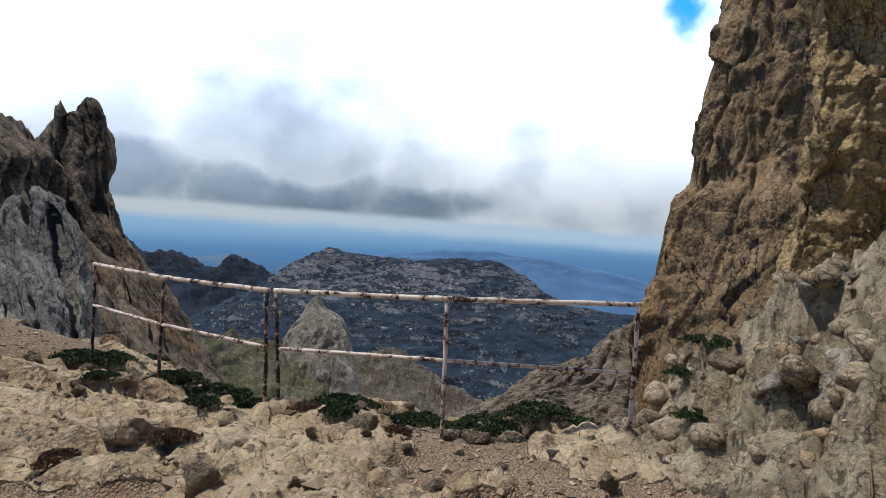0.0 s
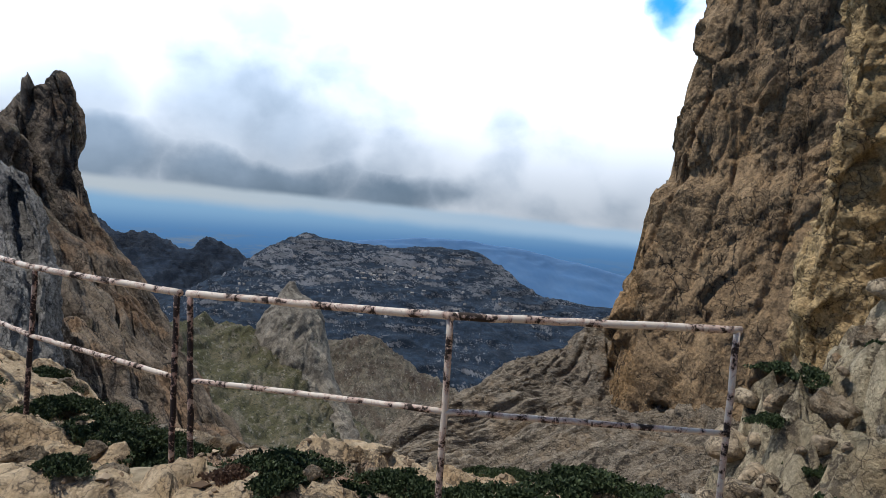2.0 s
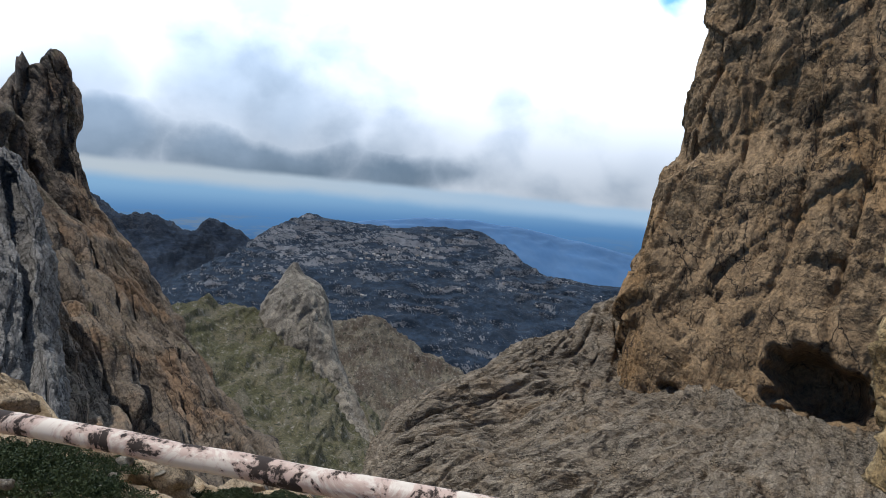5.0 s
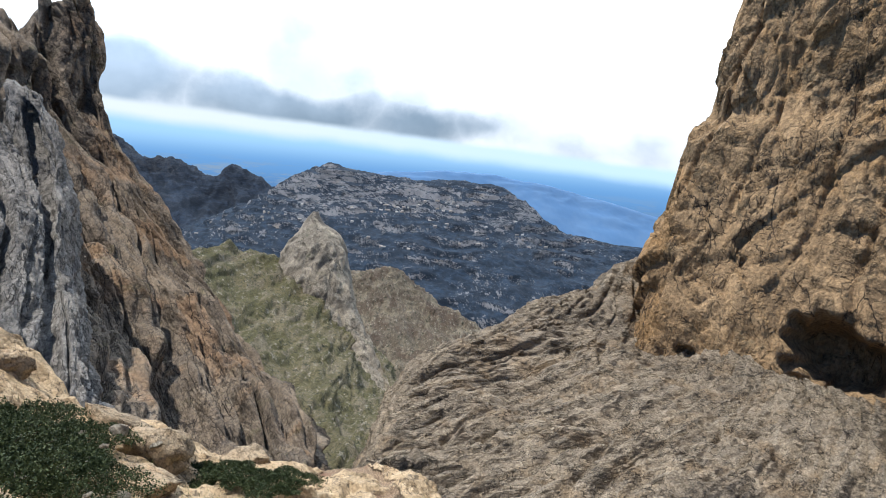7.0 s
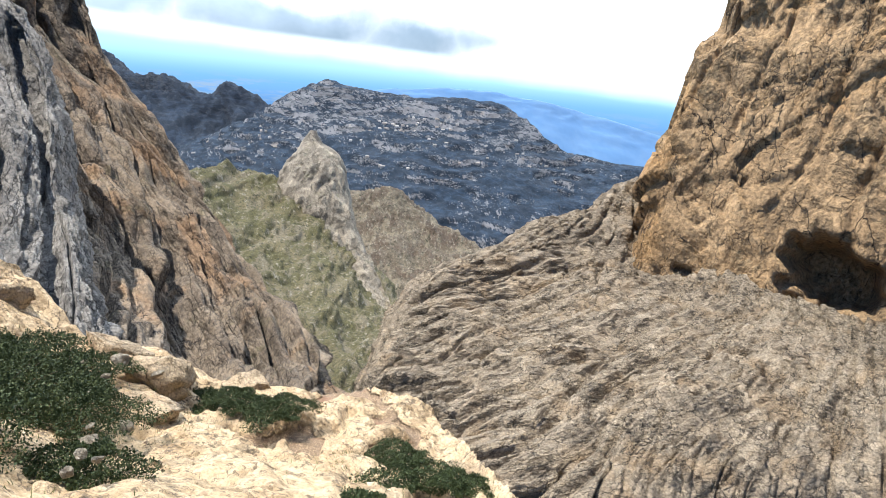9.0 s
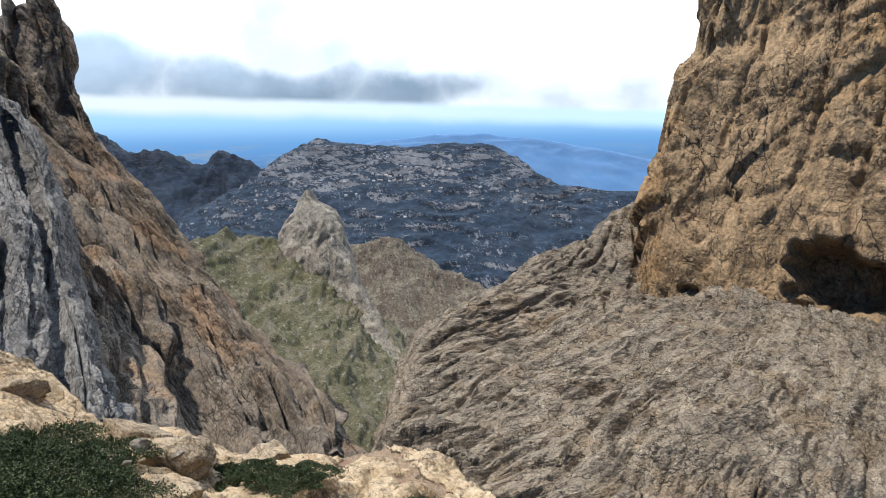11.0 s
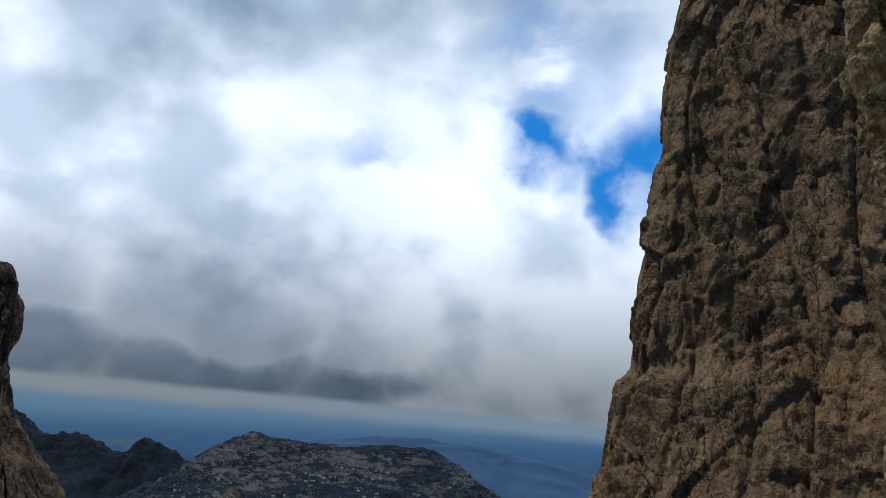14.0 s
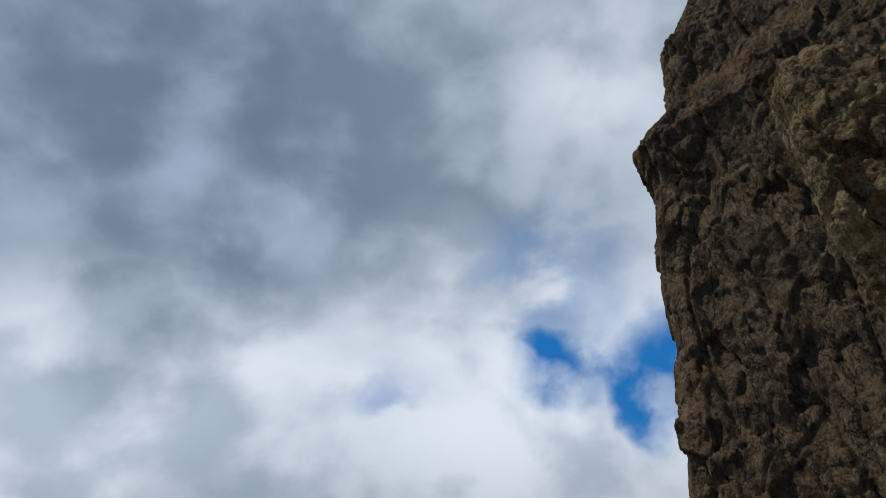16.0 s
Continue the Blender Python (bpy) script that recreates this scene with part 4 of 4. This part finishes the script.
# ---- loose stones, scrub and footings ----
def boulder(seed, size, material, sub=4):
    """An angular block of limestone with worn faces."""
    rnd = np.random.RandomState(seed)
    bm = bmesh.new()
    bmesh.ops.create_icosphere(bm, subdivisions=sub, radius=1.0)
    p = np.array([v.co[:] for v in bm.verts])
    cuts = rnd.normal(size=(9, 3))
    cuts /= np.linalg.norm(cuts, axis=1, keepdims=True)
    depth = rnd.uniform(0.45, 0.8, 9)
    for c, d in zip(cuts, depth):
        over = np.maximum(0, p @ c - d)
        p = p - over[:, None] * c * 0.98
    p = p * np.asarray(size)
    reach = max(size)
    p = p + p / (np.linalg.norm(p, axis=1, keepdims=True) + 1e-6) * (0.05 * fractal(p / reach * 2.2 + seed, 4, 0.6) - 0.05 * (1 - smooth(abs(perlin(p / reach * 3 + seed)), 0, 0.08)))[:, None] * reach
    p = p + p / (np.linalg.norm(p, axis=1, keepdims=True) + 1e-6) * (reach * facets(p / reach + seed, [(0.7, 0.7, 0.6), (0.28, 0.28, 0.25)], [0.1, 0.05], 0.3, 0.1))[:, None]
    for v, q in zip(bm.verts, p):
        v.co = q
    me = bpy.data.meshes.new("boulder")
    bm.to_mesh(me)
    bm.free()
    me.polygons.foreach_set("use_smooth", np.full(len(me.polygons), True))
    me.materials.append(material)
    return me


# x, y, breadth, seed of each block: by the ledge, then round the railing, then beside the path
BLOCKS = [
    (-3.05, 10.25, 0.42, 1), (-2.5, 9.75, 0.36, 2), (-3.9, 10.3, 0.25, 3), (-2.25, 9.1, 0.26, 4), (-1.85, 10.1, 0.24, 5), (-4.6, 10.0, 0.34, 6), (-0.1, 8.9, 0.24, 8),
    (-2.06, 4.4, 0.26, 9), (-1.27, 4.25, 0.26, 10), (-0.32, 4.1, 0.2, 11), (-0.64, 4.72, 0.16, 12), (0.3, 5.2, 0.2, 14),
    (-5.2, 7.9, 0.5, 15), (-4.5, 7.5, 0.35, 16), (-3.6, 7.4, 0.22, 17), (-1.0, 5.75, 0.24, 18), (0.55, 5.0, 0.14, 22)]
for x, y, breadth, seed in BLOCKS:
    rnd = random.Random(seed)
    x, y, grown = outward(x, y)
    breadth = breadth * grown
    me = boulder(seed, (breadth, breadth * rnd.uniform(0.65, 0.95), breadth * rnd.uniform(0.5, 0.75)), ROCK_NEAR)
    ob = new("boulder", me)
    ob.matrix_world = pose(x, y, float(ground_height(x, y)[0]) - 0.08 * breadth, rnd.uniform(-8, 8), rnd.uniform(-8, 8), rnd.uniform(0, 360))
    far = y > 7.5
    tagged(ob, "rough tan limestone boulder at the ledge" if far else "angular tan limestone block on the gravel", "boulder", "boulders at the ledge" if far else "blocks by the railing")


# angular stones strewn over the gravel, thickest towards the ledge and at the foot of the outcrop
rubble = [boulder(60 + k, (1.0, 0.8, 0.5 + 0.1 * (k % 3)), ROCK_NEAR if k < 6 else ROCK_PALE, 3) for k in range(12)]
rnd = random.Random(77)
for n in range(230):
    x, y = rnd.uniform(-4.8, 1.5), rnd.uniform(2.6, 9.0)
    if n % 3 == 0:
        x, y = rnd.uniform(-4.4, 1.3), rnd.gauss(5.4, 0.5)
    breadth = (0.05 if n < 120 else 0.03) + (0.13 if n < 120 else 0.06) * rnd.random() ** 2
    if n >= 150:
        x, y = rnd.uniform(1.75, 4.2), rnd.uniform(3.6, 8.6)
        breadth = 0.07 + 0.22 * rnd.random() ** 2
    elif n >= 120:
        x, y = rnd.uniform(-3.7, -1.9), rnd.uniform(7.7, 9.5)
    elif y > float(ledge(x)) - 0.7:
        continue
    x, y, grown = outward(x, y)
    breadth = breadth * grown
    ob = new("stone", rubble[n % 12 if n >= 150 else n % 6 + 6 * (n >= 120)])
    ob.matrix_world = pose(x, y, float(ground_height(x, y)[0]) + (0.1 * breadth if n < 120 or n >= 150 else 0.16 * grown), rnd.uniform(-15, 15), rnd.uniform(-15, 15), rnd.uniform(0, 360)) @ Matrix.Diagonal((breadth, breadth, breadth, 1.0))
    tagged(ob, "small angular tan stone lying on the gravel" if n < 120 else "pale stone poking out of the scrub mat" if n < 150 else "rough angular block bedded in the outcrop", "stone", "stones on the saddle" if n < 150 else "blocks of the outcrop")


def scatter_rubble():
    """Smaller broken blocks that roughen the outcrop beside the path."""
    pick = np.random.RandomState(31)
    n = 420
    x, y = pick.uniform(1.5, 4.4, n), pick.uniform(2.8, 8.4, n)
    size = 0.05 + 0.15 * pick.uniform(size=n) ** 2
    z = ground_height(x, y)
    shapes = [boulder(90 + k, (1.0, 0.8, 0.65), ROCK_NEAR, 2) for k in range(6)]
    verts, faces, count = [], [], 0
    for i in range(n):
        me = shapes[i % 6]
        v = np.array([q.co[:] for q in me.vertices])
        turn = np.array(Euler(pick.uniform(-0.5, 0.5, 2).tolist() + [pick.uniform(0, 6.28)]).to_matrix())
        verts.append(v @ turn.T * size[i] + (x[i], y[i], z[i] + 0.1 * size[i]))
        faces.append(np.array([p.vertices[:] for p in me.polygons]) + count)
        count += len(v)
    for me in shapes:
        bpy.data.meshes.remove(me)
    tagged(new("rubble", mesh_of("rubble", np.concatenate(verts), np.concatenate(faces), ROCK_NEAR)), "broken tan limestone rubble on the rising outcrop", "rubble", "", "stuff")


def scrub_material(name, low, high):
    m, t, shader, at = surface(name, 0.7)
    info = t.n("ShaderNodeNewGeometry")
    t.link(t.mix(info.outputs["Random Per Island"], low, high), shader.inputs["Base Color"])
    return m


LEAF = scrub_material("dark_cushion_leaves", (0.018, 0.032, 0.013), (0.075, 0.096, 0.034))
DRY = scrub_material("dry_cushion_twigs", (0.09, 0.05, 0.03), (0.2, 0.12, 0.07))
BLADE = scrub_material("ledge_grass", (0.05, 0.08, 0.02), (0.2, 0.2, 0.08))
TWIG, twig_tree, twig_shader, _ = surface("twigs", 0.85)
twig_shader.inputs["Base Color"].default_value = (0.09, 0.065, 0.045, 1)


def cushion(seed, radius, height, leaves, material):
    """A low thorny cushion: short twigs under a ragged dome of small leaves."""
    rnd = np.random.RandomState(seed)
    base = new("shrub")
    a, r = rnd.uniform(0, 2 * np.pi, leaves), radius * np.sqrt(rnd.uniform(0, 1, leaves))
    r = r * (1 + 0.3 * np.sin(2 * a + seed) + 0.22 * np.sin(5 * a + 2 * seed)) * rnd.uniform(0.8, 1.1, leaves)
    top = height * np.sqrt(np.clip(1 - (r / (radius * 1.25)) ** 2, 0.05, 1)) * (0.75 + 0.4 * perlin(np.stack([r * np.cos(a) * 9, r * np.sin(a) * 9, 0 * a + seed], -1)))
    c = np.stack([r * np.cos(a), r * np.sin(a), top * rnd.uniform(0.55, 1.05, leaves)], -1)
    d = rnd.normal(size=(leaves, 3)) + (0, 0, 0.8)
    d /= np.linalg.norm(d, axis=1, keepdims=True)
    s = np.cross(d, rnd.normal(size=(leaves, 3)))
    s /= np.linalg.norm(s, axis=1, keepdims=True)
    length, width = (1 + 0.5 * radius) * rnd.uniform(0.010, 0.024, leaves)[:, None], (1 + 0.5 * radius) * rnd.uniform(0.004, 0.009, leaves)[:, None]
    v = np.stack([c, c + d * length * 0.5 + s * width, c + d * length, c + d * length * 0.5 - s * width], 1).reshape(-1, 3)
    crown = new("leaves", mesh_of("leaves", v, np.arange(4 * leaves).reshape(-1, 4), material))
    crown.parent = base
    bm = bmesh.new()
    for i in range(14):
        w, q = rnd.uniform(0, 6.28), radius * rnd.uniform(0.2, 0.9)
        foot, tip = Vector((0.2 * q * math.cos(w), 0.2 * q * math.sin(w), -0.03)), Vector((q * math.cos(w), q * math.sin(w), height * 0.75))
        side = (tip - foot).cross(Vector((0, 0, 1))).normalized()
        up = side.cross(tip - foot).normalized()
        low = [bm.verts.new(foot + 0.006 * (side * math.cos(k) + up * math.sin(k))) for k in (0, 2.1, 4.2)]
        high = [bm.verts.new(tip + 0.002 * (side * math.cos(k) + up * math.sin(k))) for k in (0, 2.1, 4.2)]
        for k in range(3):
            bm.faces.new((low[k], low[(k + 1) % 3], high[(k + 1) % 3], high[k]))
    part("stem", bm, TWIG, base)
    return base


# x, y, radius of each cushion
GREEN = [
    (-3.35, 9.4, 0.5), (-2.8, 9.2, 0.42), (-3.0, 8.7, 0.48), (-2.4, 8.6, 0.36), (-3.6, 8.8, 0.5), (-2.6, 8.05, 0.36), (-3.15, 8.1, 0.42), (-2.05, 8.0, 0.26),
    (-2.0, 9.75, 0.26), (-1.7, 9.55, 0.24), (-1.4, 9.4, 0.2), (-0.5, 8.95, 0.24), (-0.42, 8.45, 0.22), (-0.65, 8.0, 0.15), (-0.12, 8.5, 0.15), (0.5, 8.0, 0.18), (0.8, 7.6, 0.18),
    (0.2, 5.45, 0.24), (0.55, 5.45, 0.22), (0.9, 5.5, 0.22), (1.2, 5.35, 0.16), (-0.8, 5.25, 0.15), (-2.0, 6.6, 0.3), (-2.5, 6.9, 0.32), (-1.75, 6.2, 0.2), (-3.0, 7.2, 0.25), (2.05, 5.7, 0.12), (2.5, 6.3, 0.15), (2.9, 5.9, 0.1), (3.3, 7.2, 0.18), (2.3, 5.0, 0.09), (-3.6, 6.6, 0.2), (-0.2, 5.6, 0.16),
    (-2.2, 6.15, 0.28), (-1.9, 5.9, 0.22), (-1.62, 5.75, 0.18), (-2.6, 6.4, 0.28), (-3.2, 6.3, 0.2), (-2.9, 5.65, 0.1), (0.35, 5.2, 0.2), (0.75, 5.2, 0.22), (1.1, 5.15, 0.18), (-0.45, 5.22, 0.12), (-0.78, 4.98, 0.1), (-1.8, 5.0, 0.08), (1.75, 4.6, 0.1), (2.15, 5.4, 0.14)]
BROWN = [(-0.35, 4.95, 0.12), (-1.75, 4.3, 0.09), (-2.3, 4.0, 0.1), (-1.0, 5.1, 0.08), (2.4, 5.1, 0.14)]
models = {}
for n, (x, y, radius) in enumerate(GREEN + BROWN):
    dry = n >= len(GREEN)
    x, y, grown = outward(x, y)
    radius = radius * grown
    kind = ("dry" if dry else "green", round(radius * 10))
    if kind not in models:
        made = cushion(n + 1, radius, radius * 0.46, int(26000 * radius + 500), DRY if dry else LEAF)
        models[kind] = made
    else:
        made = copy_thing(models[kind], pose(0, 0, 0))
    made.matrix_basis = pose(x, y, float(ground_height(x, y)[0]) + 0.07 * (grown - 1), 0, 0, 77 * n)
    tagged(made, "dry reddish thorn cushion between stones" if dry else "dark green thorny cushion shrub on the ledge", "shrub", "dry cushions" if dry else "green cushions")


def scatter_grass():
    rnd = np.random.RandomState(5)
    n = 3600
    spots = np.array([(-1.75, 9.7, 0.55), (-0.5, 8.6, 0.5), (-2.6, 7.9, 0.7), (0.6, 7.8, 0.4), (0.5, 5.4, 0.6), (-2.4, 8.9, 0.8), (-2.3, 6.7, 0.6), (-3.4, 9.3, 0.7)])
    s = spots[rnd.randint(0, len(spots), n)]
    x, y = s[:, 0] + rnd.normal(size=n) * s[:, 2] * 0.55, s[:, 1] + rnd.normal(size=n) * s[:, 2] * 0.55
    x, y = np.array([outward(a, b)[:2] for a, b in zip(x, y)]).T
    c = np.stack([x, y, ground_height(x, y) - 0.01], -1)
    lean = rnd.normal(size=(n, 3)) * (0.5, 0.5, 0) + (0, 0, 1)
    side = np.cross(lean, rnd.normal(size=(n, 3)))
    side /= np.linalg.norm(side, axis=1, keepdims=True)
    tall = rnd.uniform(0.03, 0.09, n)[:, None]
    v = np.stack([c - side * 0.004, c + side * 0.004, c + lean * tall], 1).reshape(-1, 3)
    tagged(new("grass", mesh_of("grass", v, np.arange(3 * n).reshape(-1, 3), BLADE)), "short green and straw-coloured grass on the ledge", "grass", "", "stuff")


def scatter_gravel():
    """Broken stones of one to six centimetres on the path."""
    rnd = np.random.RandomState(11)
    n = 15000
    x, y = rnd.uniform(-5.5, 1.9, n), 2.0 + 7.8 * rnd.uniform(size=n) ** 1.5
    keep = (saddle_relief(x, y)[1] > 0.3) | (rnd.uniform(size=n) < 0.35)
    keep &= y < ledge(x) - 0.3
    x, y = np.array([outward(a, b)[:2] for a, b in zip(x[keep], y[keep])]).T
    n = len(x)
    z = ground_height(x, y)
    size = 0.007 + 0.02 * rnd.uniform(size=n) ** 3
    size = np.where(rnd.uniform(size=n) < 0.03, size * 2.4, size)
    shape = np.array([(1, 0, 0), (-1, 0, 0), (0, 1, 0), (0, -1, 0), (0, 0, 1), (0, 0, -1), (0.6, 0.6, 0.5), (-0.6, -0.5, 0.55)])
    faces = np.array([(0, 2, 6), (6, 2, 4), (0, 6, 4), (2, 1, 4), (1, 7, 4), (1, 3, 7), (7, 3, 4), (3, 0, 4), (2, 0, 5), (1, 2, 5), (3, 1, 5), (0, 3, 5)])
    turn = rnd.uniform(0, 6.28, n)
    v = shape[None] * (size[:, None] * rnd.uniform(0.5, 1.3, (n, 3)))[:, None] * (1 + 0.25 * rnd.normal(size=(n, 8, 1)))
    c, s = np.cos(turn)[:, None], np.sin(turn)[:, None]
    v = np.stack([v[..., 0] * c - v[..., 1] * s, v[..., 0] * s + v[..., 1] * c, 0.7 * v[..., 2]], -1) + np.stack([x, y, z + 0.2 * size], -1)[:, None]
    f = (faces[None] + 8 * np.arange(n)[:, None, None]).reshape(-1, 3)
    m, t, shader, at = surface("loose_gravel", 0.9)
    info = t.n("ShaderNodeNewGeometry")
    t.link(t.mix(info.outputs["Random Per Island"], (0.17, 0.115, 0.07), (0.5, 0.385, 0.255)), shader.inputs["Base Color"])
    tagged(new("gravel", mesh_of("gravel", v.reshape(-1, 3), f, m, True)), "loose tan gravel and small stones on the path", "gravel", "", "stuff")


def footing():
    m, t, shader, at = surface("weathered_concrete", 0.9)
    rough = t.noise(at, 14, 8, 0.65)
    t.link(t.mix(t.step(rough, 0.35, 0.65), (0.2, 0.155, 0.095), (0.33, 0.262, 0.165)), shader.inputs["Base Color"])
    bump(t, shader, rough, 0.8, 0.01)
    n, rings = 40, ((0.0, 0.06), (0.6, 0.06), (0.86, 0.05), (1.0, 0.0), (1.02, -0.12))
    a = np.linspace(0, 2 * np.pi, n, endpoint=False)
    ragged = 1 + 0.14 * np.sin(2 * a + 1) + 0.06 * np.sin(5 * a)
    v = np.concatenate([np.stack([0.34 * k * ragged * np.cos(a), 0.24 * k * ragged * np.sin(a), 0 * a + z], -1) for k, z in rings])
    v[:, 2] += 0.012 * perlin(v * 9)
    i = np.arange(n)
    q = np.concatenate([np.stack([k * n + i, k * n + (i + 1) % n, (k + 1) * n + (i + 1) % n, (k + 1) * n + i], -1) for k in range(len(rings) - 1)])
    ob = new("concrete_footing", mesh_of("concrete_footing", v, q, m))
    ob.location = (-1.38, 5.38, float(ground_height(-1.38, 5.38)[0]))
    tagged(ob, "rough concrete footing round two railing posts", "footing")


scatter_grass()
scatter_rubble()
scatter_gravel()
footing()
